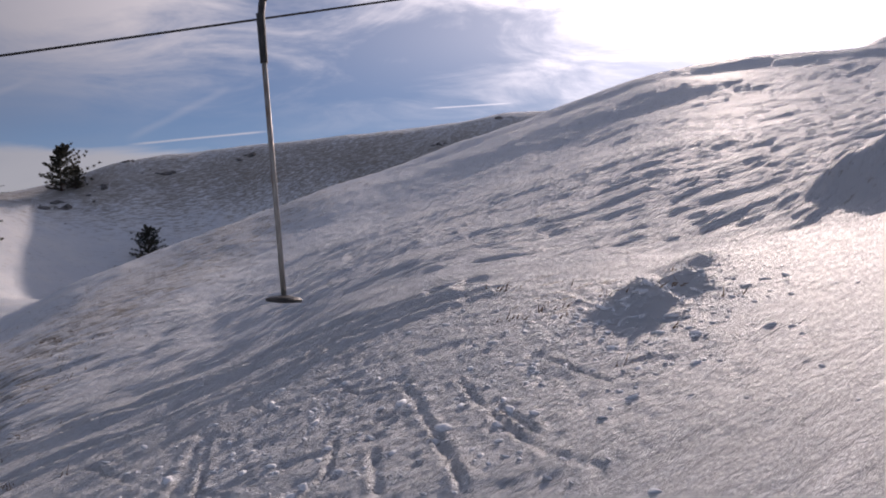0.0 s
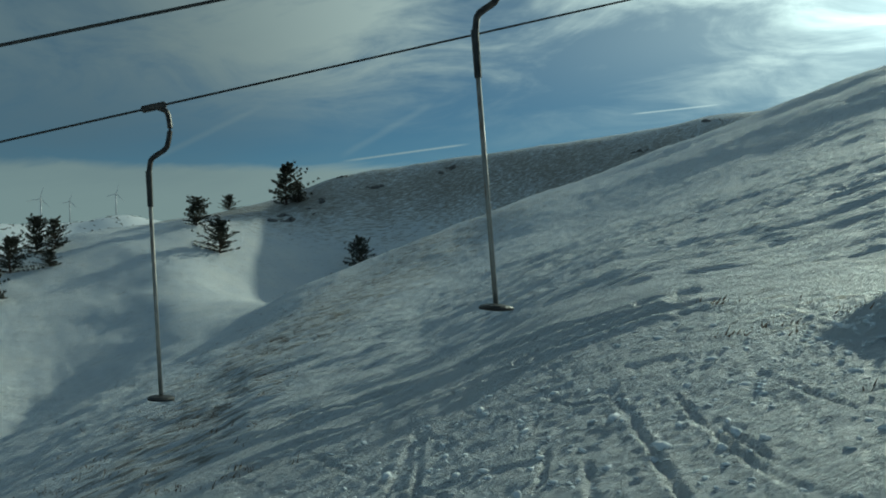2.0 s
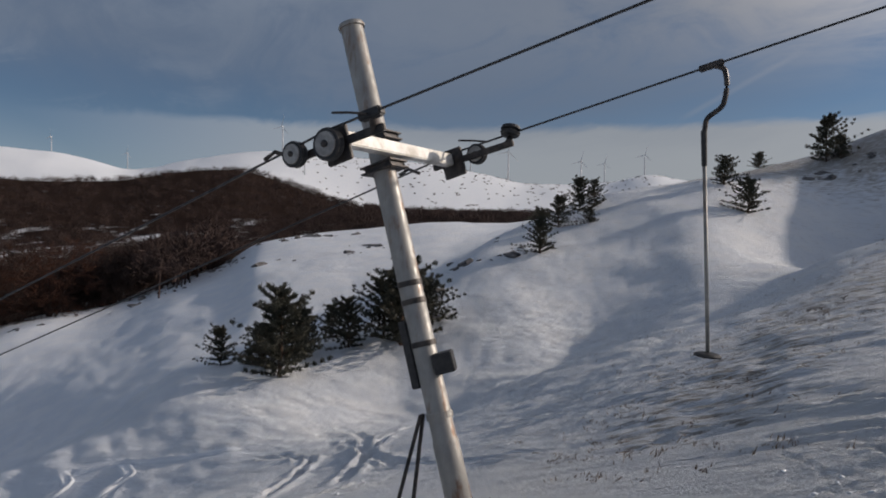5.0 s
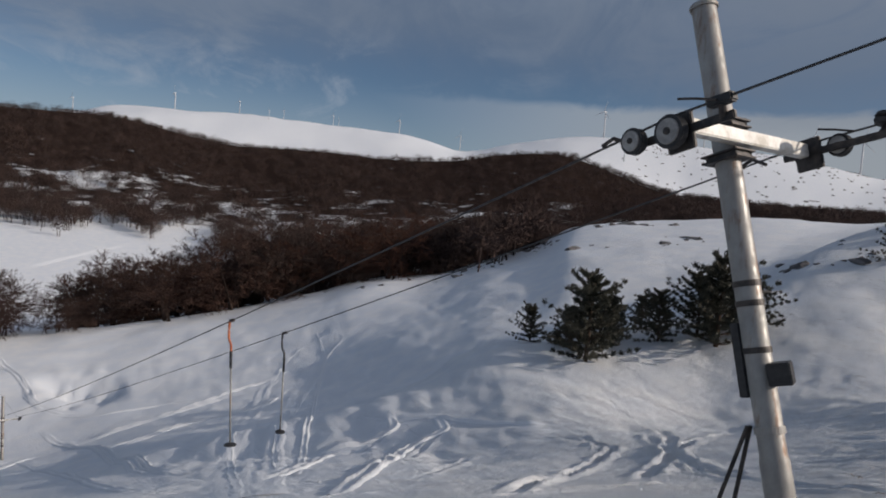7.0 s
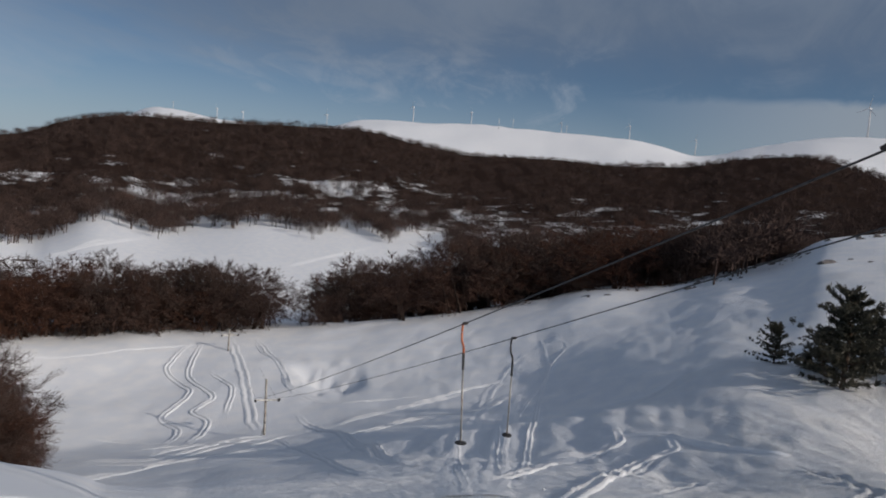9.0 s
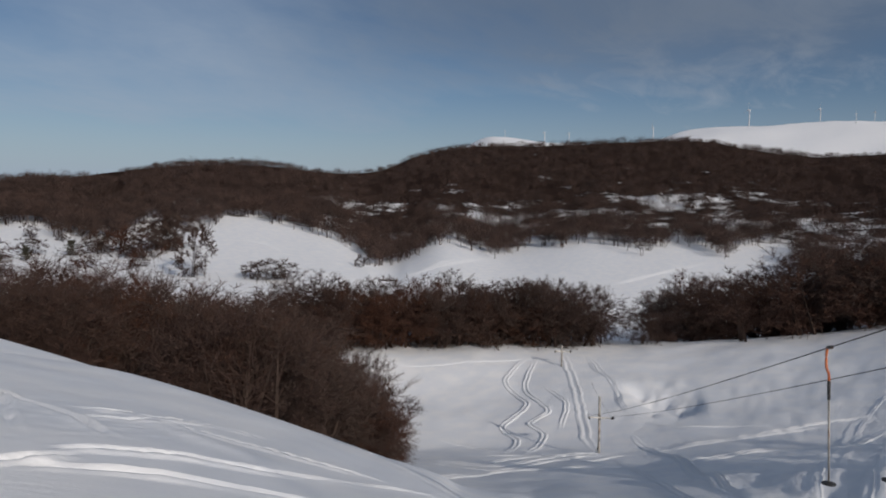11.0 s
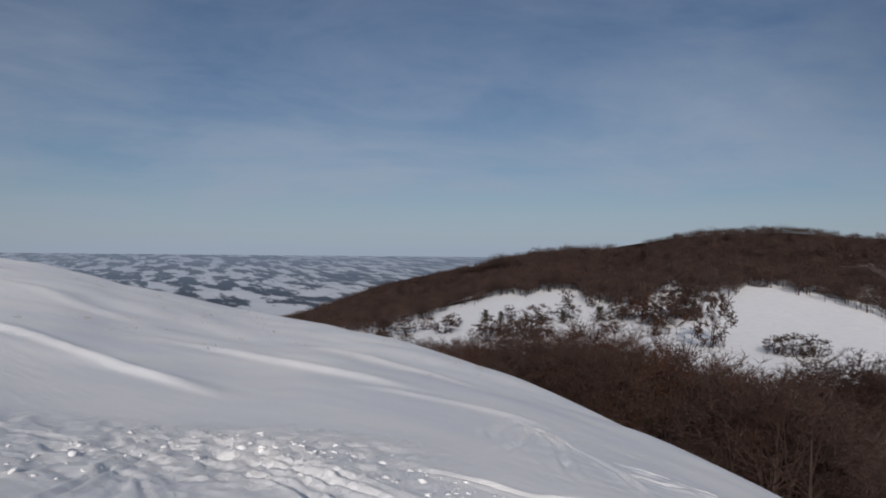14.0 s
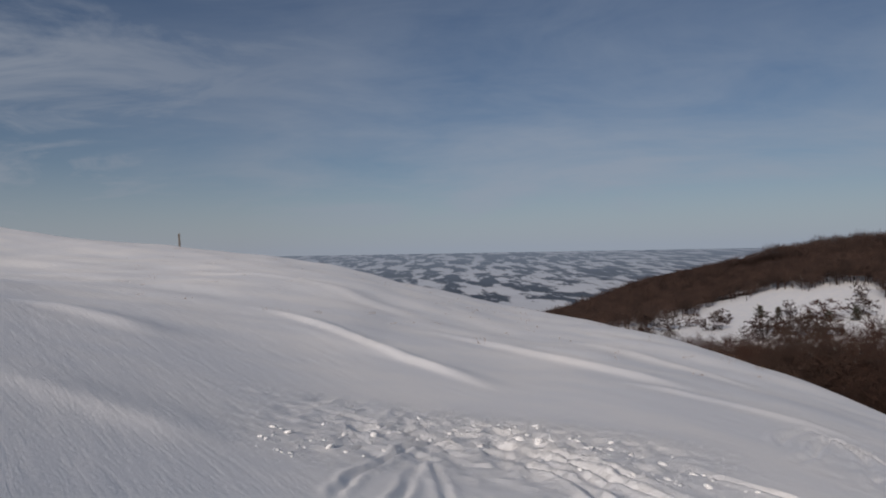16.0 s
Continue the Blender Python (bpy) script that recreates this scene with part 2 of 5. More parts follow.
def plain_mat(name, c1, c2, scale, rough=0.7, metal=0.0, bump=0.3, dist=0.01, stretch=None):
    k = Mat(name, rough, metal)
    v = k.noise(scale, 6, 0.6, stretch)
    k.colour(k.mix(k.span(v, 0.3, 0.7), rgb(*c1), rgb(*c2)))
    k.normal(k.bump(k.noise(scale * 4, 4), bump, dist))
    k.b.inputs["Specular IOR Level"].default_value = 0.5 if rough < 0.7 else 0.15
    return k.m


BARK = plain_mat("bark", (0.045, 0.032, 0.026), (0.13, 0.085, 0.06), 3.0, 0.85)


def make_twig():
    k = Mat("twig", 0.8)
    k.b.inputs["Specular IOR Level"].default_value = 0.15
    own = k.n.new("ShaderNodeObjectInfo").outputs["Random"]
    brown = k.mix(k.noise(0.45, 5), rgb(0.030, 0.020, 0.017), rgb(0.078, 0.047, 0.038))
    grey = k.mix(k.noise(0.45, 5), rgb(0.036, 0.027, 0.024), rgb(0.10, 0.068, 0.056))
    red = k.mix(k.noise(0.45, 5), rgb(0.040, 0.018, 0.012), rgb(0.105, 0.046, 0.028))
    k.colour(k.mix(k.span(own, 0.5, 0.95), k.mix(k.span(own, 0.0, 0.45), red, brown), grey))
    return k.m


TWIG = make_twig()
TRUNK = plain_mat("dark_bark", (0.028, 0.020, 0.017), (0.075, 0.052, 0.042), 3.0, 0.85)
FAR_TWIG = plain_mat("far_twig", (0.029, 0.021, 0.019), (0.088, 0.056, 0.047), 0.12, 0.85)
NEEDLE = plain_mat("needle", (0.022, 0.026, 0.016), (0.078, 0.066, 0.040), 2.0, 0.6)
ROCK = plain_mat("rock", (0.06, 0.058, 0.06), (0.24, 0.22, 0.21), 2.0, 0.85, 0, 0.8, 0.05)
PALE = plain_mat("pale_grey_paint", (0.50, 0.51, 0.53), (0.58, 0.58, 0.59), 0.3, 0.4)

# ---- ground: ridges and hollows round the standpoint ----
# each line: heading, distance, height angle
LINES = {
    "foot": [(-45, 9, 5), (-32, 9, 0), (-26, 9, -1.6), (-10, 9, -3.3), (0, 9, -3.2), (8, 9, -6), (16, 9, -9.6), (28, 9, -14), (40, 9, -17.5), (52, 9, -20),
             (75, 9, -22.5), (100, 9, -24.5), (118, 9, -24.5), (130, 9, -22.5), (145, 9, -18.5), (157, 9, -16), (170, 9, -14.2), (180, 9, -13.6), (193, 9, -11.8),
             (205, 9, -8.5), (216, 9, -5.5), (235, 9, 0), (265, 9, 7), (290, 9, 9)],
    "brow": [(-45, 60, 13), (-32, 60, 12.9), (-22, 60, 13.6), (-18, 58, 13.3), (-12, 58, 12.1), (-9, 57, 11.2), (-3, 56, 9.4), (4, 54, 7.1), (9, 52, 5.6),
             (14, 50, 3.6), (21, 46, 1.2), (28, 42, -1.6), (34, 34, -5), (40, 26, -8.5), (50, 20, -14), (60, 18, -17.5), (75, 18, -20), (90, 20, -21.5),
             (105, 18, -23.4), (117, 13, -23.9), (123, 11, -22.8), (130, 13, -20), (139, 17, -16.5), (150, 23, -12.5), (157, 28, -9.7), (164, 33, -7.6),
             (172, 38, -5.8), (178, 42, -4.8)],
    "brow_b": [(178, 42, -4.8), (187, 48, -2.4), (192, 52, -0.9), (197, 56, 0.0), (201, 58, 0.4), (215, 60, 2.0), (235, 60, 6), (265, 60, 13), (290, 60, 15)],
    "hollow": [(-45, 80, 9), (-10, 78, 7.5), (4, 76, 4), (14, 74, 0.5), (21, 70, -1.2), (28, 64, -2.6), (34, 54, -2.6), (40, 46, -5), (50, 37, -10.0),
               (60, 32, -14), (70, 30, -16.4), (80, 34, -18), (90, 44, -18.8), (100, 58, -19.0), (110, 76, -19.4), (120, 74, -20.6), (130, 66, -21), (140, 60, -19.5),
               (150, 60, -16.5), (160, 66, -13), (170, 80, -9.5), (180, 90, -8), (190, 100, -6), (200, 100, -3), (216, 100, -1), (235, 100, 2), (290, 90, 10)],
    "spur": [(-45, 110, 13.5), (-33, 110, 13.6), (-26, 108, 11), (-8, 104, 11.0), (3.5, 102, 10.05), (13, 100, 9.2), (23.6, 100, 7.8), (28, 100, 6.0), (31, 98, 5.3),
             (36, 94, 4.3), (42, 88, 3.1), (47, 80, 1.9), (53, 70, 0.2), (57.5, 62, -2.5), (63, 53, -5.7), (70, 47, -8.8), (76, 47, -10.2), (81, 50, -14.4), (88, 60, -16.6),
             (100, 74, -17.9), (110, 86, -18.4), (120, 88, -19.2), (130, 84, -19.6), (140, 80, -18), (160, 90, -11.5), (180, 105, -8), (216, 120, -1.5), (290, 110, 9)],
    "saddle": [(-45, 150, 8), (20, 140, 4), (36, 130, 2.8), (47, 110, 0.9), (57.5, 84, -3.6), (63, 72, -6.5), (70, 66, -9.4), (76, 66, -11.3), (81, 68, -13.3),
               (88, 80, -14.6), (100, 92, -15.6), (110, 102, -15.2), (120, 104, -16.2), (130, 104, -16.6), (140, 100, -15.5), (160, 105, -11), (180, 115, -8), (216, 140, -2), (290, 150, 5)],
    "shoulder": [(-45, 200, 6), (36, 200, 2.2), (47, 180, 1.5), (51, 178, 1.0), (56, 175, 1.05), (59, 172, 0.7), (70, 160, -0.8), (72.5, 158, -2.4), (76, 150, -3.8),
                 (81, 142, -5.8), (86.5, 138, -6.7), (90, 136, -7.9), (101, 132, -10.4), (111, 130, -11.7), (120, 128, -12.2), (130, 126, -12.7), (142, 124, -12.5), (160, 124, -10.5),
                 (180, 135, -8), (216, 170, -3), (290, 200, 4)],
    "valley": [(-45, 260, 3), (36, 260, 0), (50, 250, -1.5), (70, 230, -4.5), (81, 210, -5.2), (90, 200, -7.6), (100, 192, -10.4), (110, 190, -10.6), (120, 190, -10.2),
               (134, 190, -9), (150, 190, -8.6), (165, 200, -9), (180, 220, -8.5), (216, 250, -5), (290, 260, 1)],
    "edge": [(-45, 380, 3), (36, 380, 0.5), (50, 380, 0.4), (60, 380, -0.2), (70, 370, -2.2), (81, 370, -2.6), (90, 390, -3.2), (98, 420, -3.3), (112, 420, -3.2),
             (119, 405, -4.1), (124, 410, -3.3), (128, 385, -5.0), (134, 420, -2.6), (143, 430, -1.5), (150, 420, -2.7), (155, 430, -2.0), (164, 380, -4.3), (172, 330, -5.9),
             (178, 320, -6.8), (190, 330, -7), (216, 380, -4), (290, 380, 2)],
    "wooded": [(-45, 850, 3.0), (36, 850, 2.0), (48, 850, 1.0), (61.5, 850, 1.8), (68.5, 900, 3.9), (72, 900, 4.6), (81, 900, 3.5), (89, 900, 3.2), (96, 900, 3.25),
               (105.5, 900, 4.15), (113, 900, 4.05), (119, 900, 3.95), (124, 860, 3.45), (130.6, 760, 1.45), (140, 700, 1.85), (144, 700, 1.65), (152, 660, 0.45), (157, 640, -0.05),
               (164.5, 600, -1.45), (169, 580, -2.45), (172, 570, -3.65), (177, 560, -5.25), (184, 560, -6.25), (216, 600, -4.65), (290, 800, 2.35)],
    "behind": [(-45, 1250, 1), (48, 1250, 0.2), (61.5, 1250, 0.8), (72, 1250, 3.0), (96, 1250, 2.2), (113, 1250, 2.6), (124, 1200, 1.6), (135, 1150, -0.5), (145, 1150, -2.5),
               (157, 1150, -4.5), (170, 1150, -5.2), (190, 1150, -5.2), (216, 1150, -5), (290, 1200, 0)],
    "mountain": [(-45, 2200, 3), (30, 2200, 3.8), (37, 2200, 4.3), (39.6, 2200, 4.75), (44, 2200, 4.1), (49, 2200, 4.2), (52, 2200, 4.8), (57.6, 2200, 5.6), (61.6, 2200, 5.75),
                 (67, 2200, 6.05), (71, 2200, 6.0), (75, 2200, 5.2), (79.4, 2200, 4.3), (82, 2200, 4.8), (84.7, 2200, 5.2), (90, 2200, 5.4), (95.6, 2200, 5.55), (101, 2200, 5.4), (106, 2200, 5.0),
                 (108, 2200, 4.3), (115, 2200, 4.0), (120.4, 2200, 4.5), (123, 2200, 3.4), (130, 2200, 1.0), (140, 2200, -1.2), (150, 2200, -2.4), (216, 2200, -2.6), (290, 2200, 1)],
    "distance": [(-45, 4900, 1), (60, 4900, 1.5), (110, 4900, 1), (130, 4900, 0), (150, 4900, -0.02), (216, 4900, -0.05), (290, 4900, 0)],
}
LINES["brow"] += LINES.pop("brow_b")[1:]


def pchip(x, y, q, ease=0.0):
    """Smooth curve through the knots that does not overshoot."""
    x, y = np.asarray(x, float), np.asarray(y, float)
    h, d = np.diff(x), np.diff(y) / np.diff(x)
    m = np.zeros_like(y)
    same = d[:-1] * d[1:] > 0
    w1, w2 = 2 * h[1:] + h[:-1], h[1:] + 2 * h[:-1]
    m[1:-1][same] = (w1 + w2)[same] / (w1[same] / d[:-1][same] + w2[same] / d[1:][same])
    m[0], m[-1] = d[0], d[-1]
    if ease:
        m[1] += ease * ((h[1] * d[0] + h[0] * d[1]) / (h[0] + h[1]) - m[1])
    i = np.clip(np.searchsorted(x, q) - 1, 0, len(x) - 2)
    t = (q - x[i]) / h[i]
    return ((1 + 2 * t) * (1 - t) ** 2 * y[i] + t * (1 - t) ** 2 * h[i] * m[i] + t * t * (3 - 2 * t) * y[i + 1] + t * t * (t - 1) * h[i] * m[i + 1])


def line_at(name, az):
    rows = np.array(LINES[name] + [(LINES[name][0][0] + 360, *LINES[name][0][1:])], float)
    az = (np.asarray(az, float) + 45) % 360 - 45
    return pchip(rows[:, 0], rows[:, 1], az), pchip(rows[:, 0], rows[:, 2], az)


def hash01(i, j, seed):
    h = (i * 374761393 + j * 668265263 + seed * 974711) & 0x7FFFFFFF
    h = ((h ^ (h >> 13)) * 1274126177) & 0x7FFFFFFF
    return ((h ^ (h >> 16)) & 0xFFFF) / 65535.0


def value_noise(x, y, seed=0):
    i, j = np.floor(x).astype(np.int64), np.floor(y).astype(np.int64)
    u, v = x - i, y - j
    u, v = u * u * u * (u * (u * 6 - 15) + 10), v * v * v * (v * (v * 6 - 15) + 10)
    a, b = hash01(i, j, seed), hash01(i + 1, j, seed)
    c, d = hash01(i, j + 1, seed), hash01(i + 1, j + 1, seed)
    return (a + (b - a) * u) * (1 - v) + (c + (d - c) * u) * v - 0.5


def fbm(x, y, octaves=4, seed=0):
    total, amp = 0.0, 1.0
    for k in range(octaves):
        total = total + amp * value_noise(x * 2 ** k + 17.3 * k, y * 2 ** k - 9.1 * k, seed + k)
        amp *= 0.5
    return total


CX, CY = 0.0, -ARM
AZ = np.concatenate([np.arange(-44.0, 222.0, 0.28), np.arange(222.0, 316.0, 2.0)])
RAD = [0.0, 0.5]
while RAD[-1] < 4890:
    RAD.append(RAD[-1] * (1.035 if RAD[-1] < 4 else 1.0065 if RAD[-1] < 13 else 1.0095 if RAD[-1] < 40 else 1.015 if RAD[-1] < 160 else 1.027))
RAD = np.array(RAD[:-1])
ORDER = ["foot", "brow", "hollow", "spur", "saddle", "shoulder", "valley", "edge", "wooded", "behind", "mountain", "distance"]


def smoothstep(a, b, v):
    t = np.clip((v - a) / (b - a), 0, 1)
    return t * t * (3 - 2 * t)


def build_heights():
    dist, high = [np.zeros_like(AZ)], [np.zeros_like(AZ)]
    for name in ORDER:
        step = 2.6 if name == "foot" else 1.1 if name in ("foot", "brow", "hollow", "spur", "saddle") else 0.3
        d, e = (sum(w * line_at(name, AZ + step * o)[k] for o, w in ((-2, 0.1), (-1, 0.25), (0, 0.3), (1, 0.25), (2, 0.1))) for k in (0, 1))
        dist.append(d)
        high.append(EYE + d * np.tan(np.radians(e)))
    # the slope between foot and brow is nearly straight, a little hollow on the uphill side
    rising = 1 - smoothstep(10, 40, AZ) + smoothstep(190, 230, AZ)
    for f, dip in ((0.85, 0.006), (0.5, 0.02)):
        dist.insert(2, dist[1] + (line_at("brow", AZ)[0] - dist[1]) * f)
        brow = EYE + line_at("brow", AZ)[0] * np.tan(np.radians(line_at("brow", AZ)[1]))
        high.insert(2, high[1] + (brow - high[1]) * f - dip * line_at("brow", AZ)[0] * rising)
    dist, high = np.array(dist), np.array(high)
    z = np.empty((len(AZ), len(RAD)))
    for k in range(len(AZ)):
        ease = float(smoothstep(172, 190, AZ[k]) * (1 - smoothstep(222, 250, AZ[k])))
        z[k] = pchip(dist[:, k] ** 0.8, high[:, k], np.minimum(RAD, 4899) ** 0.8, ease)
    return z


HEIGHT = build_heights()
A2, R2 = np.meshgrid(np.radians(AZ), RAD, indexing="ij")
GX, GY = CX - R2 * np.sin(A2), CY + R2 * np.cos(A2)
DEG = (np.degrees(A2) + 90.0) % 360 - 90.0
front = smoothstep(-88, -52, DEG)
# small relief: wind-carved snow near by, rougher hills farther off
east = 1 - smoothstep(108, 135, DEG) * (1 - smoothstep(225, 265, DEG))
turned_x = np.where(east > 0.5, GX * 0.86 + GY * 0.5, GX * 0.69 - GY * 0.72)
turned_y = np.where(east > 0.5, -GX * 0.5 + GY * 0.86, GX * 0.72 + GY * 0.69)
east_fade = np.abs(east - 0.5) * 2
near_fade = smoothstep(1.5, 5, R2) * (1 - smoothstep(60, 160, R2))
churned = front * (1 - smoothstep(35, 60, DEG)) * (1 - smoothstep(20, 45, R2)) + 0.07 + 0.18 * east
HEIGHT += east_fade * near_fade * churned * (0.04 * fbm(turned_x * 0.55, turned_y * 1.1, 3, 3) + 0.08 * fbm(turned_x * 1.2, turned_y * 5.2, 4, 8) * (1 - smoothstep(18, 60, R2)))
HEIGHT += front * smoothstep(10, 18, R2) * (1 - smoothstep(46, 70, R2)) * (1 - smoothstep(45, 65, DEG)) * (0.08 * fbm(turned_x * 0.5, turned_y * 2.6, 5, 14) + 0.07 * fbm(turned_x * 1.1, turned_y * 5.5, 3, 15))
HEIGHT += smoothstep(6, 25, R2) * (1 - smoothstep(150, 300, R2)) * 0.5 * fbm(GX * 0.09, GY * 0.09, 4, 5)
HEIGHT += smoothstep(200, 500, R2) * np.minimum(R2 * 0.006, 7) * fbm(GX * 0.008, GY * 0.008, 5, 11) * (1 - smoothstep(2500, 4000, R2))


# the hill gets evener towards the feet, where the lines of all headings meet
for j in range(1, len(RAD)):
    spread = 24.0 * (1 - float(smoothstep(0.5, 13, RAD[j])))
    if spread < 0.05:
        break
    fine_az = np.arange(-44.0, 316.0, 0.5)
    ring = np.fft.rfft(np.interp(fine_az, AZ, HEIGHT[:, j], period=360))
    ring = np.fft.irfft(ring * np.exp(-0.5 * (np.arange(len(ring)) * radians(spread)) ** 2), len(fine_az))
    HEIGHT[:, j] = np.interp(AZ, fine_az, ring, period=360)


def height_at(x, y):
    """Heights of the snow at many places."""
    r, az = np.hypot(x - CX, y - CY), (np.degrees(np.arctan2(-(x - CX), y - CY)) + 44.0) % 360 - 44.0
    i = np.clip(np.searchsorted(AZ, az, side="right") - 1, 0, len(AZ) - 2)
    j = np.clip(np.searchsorted(RAD, r, side="right") - 1, 0, len(RAD) - 2)
    u, v = np.clip((az - AZ[i]) / (AZ[i + 1] - AZ[i]), 0, 1), np.clip((r - RAD[j]) / (RAD[j + 1] - RAD[j]), 0, 1)
    return (HEIGHT[i, j] * (1 - u) + HEIGHT[i + 1, j] * u) * (1 - v) + (HEIGHT[i, j + 1] * (1 - u) + HEIGHT[i + 1, j + 1] * u) * v


def drift_fill(lo, hi, near, far, slope):
    """Blown snow that fills the lee of the hill to an even slope, within headings and distances."""
    area = (DEG > lo - 8) & (DEG < hi + 8) & (R2 > near * 0.7) & (R2 < far * 1.3)
    x, y, z = GX[area], GY[area], HEIGHT[area]
    full = z.copy()
    for s in (1, 2, 3, 4.5, 6.5, 9, 12, 16, 21):
        full = np.maximum(full, height_at(x + 0.39 * s, y + 0.92 * s) - slope * s)
    w = smoothstep(lo - 8, lo + 4, DEG[area]) * (1 - smoothstep(hi - 4, hi + 8, DEG[area])) * smoothstep(near * 0.7, near, R2[area]) * (1 - smoothstep(far, far * 1.3, R2[area]))
    HEIGHT[area] = z + w * (full - z)


# the slope under the pines falls away from the sun
lean_in = smoothstep(24, 32, DEG) * (1 - smoothstep(56, 82, DEG)) * smoothstep(28, 42, R2) * (1 - smoothstep(78, 93, R2))
HEIGHT += lean_in * 0.14 * np.clip(0.39 * GX + 0.92 * GY - 27, -15, 6)
lean_low = smoothstep(44, 52, DEG) * (1 - smoothstep(58, 80, DEG)) * smoothstep(25, 33, R2) * (1 - smoothstep(46, 60, R2))
HEIGHT += lean_low * 0.2 * np.clip(0.39 * GX + 0.92 * GY - 8, -2.5, 7)
drift_fill(74, 108, 17, 40, 0.31)
# soft wind drifts in the hollow and on the slope of the pines
bowl = smoothstep(30, 40, DEG) * (1 - smoothstep(96, 108, DEG)) * smoothstep(20, 32, R2) * (1 - smoothstep(100, 140, R2))
HEIGHT += bowl * (0.17 * fbm(GX * 0.11 + GY * 0.05, GY * 0.30 - GX * 0.12, 4, 33) + 0.13 * fbm(GX * 0.5 + GY * 0.3, GY * 1.3 - GX * 0.5, 3, 34))


def raise_ridge(knots, tall, wide, steep=1.0):
    """A wind drift along a bent line of headings and distances: a steep lee side and a long windward side."""
    a, d = np.array([k[0] for k in knots], float), np.array([k[1] for k in knots], float)
    t = np.linspace(0, 1, 60)
    q = np.linspace(0, 1, len(knots))
    a, d = pchip(q, a, t), pchip(q, d, t)
    px, py = CX - d * np.sin(np.radians(a)), CY + d * np.cos(np.radians(a))
    box = (GX > px.min() - 3) & (GX < px.max() + 3) & (GY > py.min() - 3) & (GY < py.max() + 3)
    x, y = GX[box], GY[box]
    gap = np.hypot(x[:, None] - px, y[:, None] - py)
    k = gap.argmin(1)
    g = gap.min(1)
    over = np.sign(np.hypot(x - CX, y - CY) - d[k])
    ends = np.minimum(1, 4 * np.minimum(t[k], 1 - t[k]))
    HEIGHT[box] += tall * ends * np.exp(-(g / np.where(over > 0, wide * 1.8, wide * steep)) ** 2)


def raise_mound(az, d, tall, wide, deep=1.0):
    x, y = CX - d * math.sin(radians(az)), CY + d * math.cos(radians(az))
    ca, sa = math.cos(radians(az)), math.sin(radians(az))
    u, v = (GX - x) * ca + (GY - y) * sa, -(GX - x) * sa + (GY - y) * ca
    w = 1 + 0.5 * fbm(GX * 1.2, GY * 1.2, 3, 31)
    HEIGHT[:] = HEIGHT + tall * np.exp(-((u / wide) ** 2 + (v / (wide * deep)) ** 2) * w)


def ground(x, y):
    """Height of the snow at a place."""
    dx, dy = x - CX, y - CY
    r = math.hypot(dx, dy)
    az = (math.degrees(math.atan2(-dx, dy)) + 44.0) % 360 - 44.0
    i = min(int(np.searchsorted(AZ, az, side="right")) - 1, len(AZ) - 2)
    j = min(max(int(np.searchsorted(RAD, r, side="right")) - 1, 0), len(RAD) - 2)
    u = min(max((az - AZ[i]) / (AZ[i + 1] - AZ[i]), 0), 1)
    v = min(max((r - RAD[j]) / (RAD[j + 1] - RAD[j]), 0), 1)
    h = HEIGHT
    return float((h[i, j] * (1 - u) + h[i + 1, j] * u) * (1 - v) + (h[i, j + 1] * (1 - u) + h[i + 1, j + 1] * u) * v)


def at(az, d):
    """The place on the snow at a heading and distance."""
    a = radians(az)
    x, y = CX - d * math.sin(a), CY + d * math.cos(a)
    return Vector((x, y, ground(x, y)))


def seat(az, angle, near, far):
    """The place on the snow where a line of that heading and height angle meets it, between two distances."""
    best = None
    for d in np.linspace(near, far, 140):
        p = at(az, d)
        miss = abs(math.degrees(math.atan2(p.z - EYE, d)) - angle)
        if best is None or miss < best[0]:
            best = (miss, d, p)
    return best[2], best[1]


def evened(h, n, axis):
    """A running mean over 2n+1 neighbours."""
    h = np.moveaxis(h, axis, 0)
    pad = np.concatenate([np.repeat(h[:1], n, 0), h, np.repeat(h[-1:], n, 0)])
    total = np.concatenate([np.zeros_like(pad[:1]), np.cumsum(pad, 0)])
    return np.moveaxis((total[2 * n + 1:] - total[:-2 * n - 1]) / (2 * n + 1), 0, axis)


SMOOTH = evened(evened(HEIGHT, 10, 0), 9, 1)


def seat_even(az, angle, near, far):
    """The first distance at which a line of that heading and height angle meets the evened ground."""
    i = int(np.clip(np.searchsorted(AZ, az), 1, len(AZ) - 1))
    u = (az - AZ[i - 1]) / (AZ[i] - AZ[i - 1])
    row = SMOOTH[i - 1] * (1 - u) + SMOOTH[i] * u
    d = np.linspace(near, far, 600)
    gap = np.degrees(np.arctan2(np.interp(d, RAD, row) - EYE, d)) - angle
    flips = np.nonzero(gap[:-1] * gap[1:] <= 0)[0]
    return at(az, float(d[flips[0]] if len(flips) else d[np.abs(gap).argmin()]))


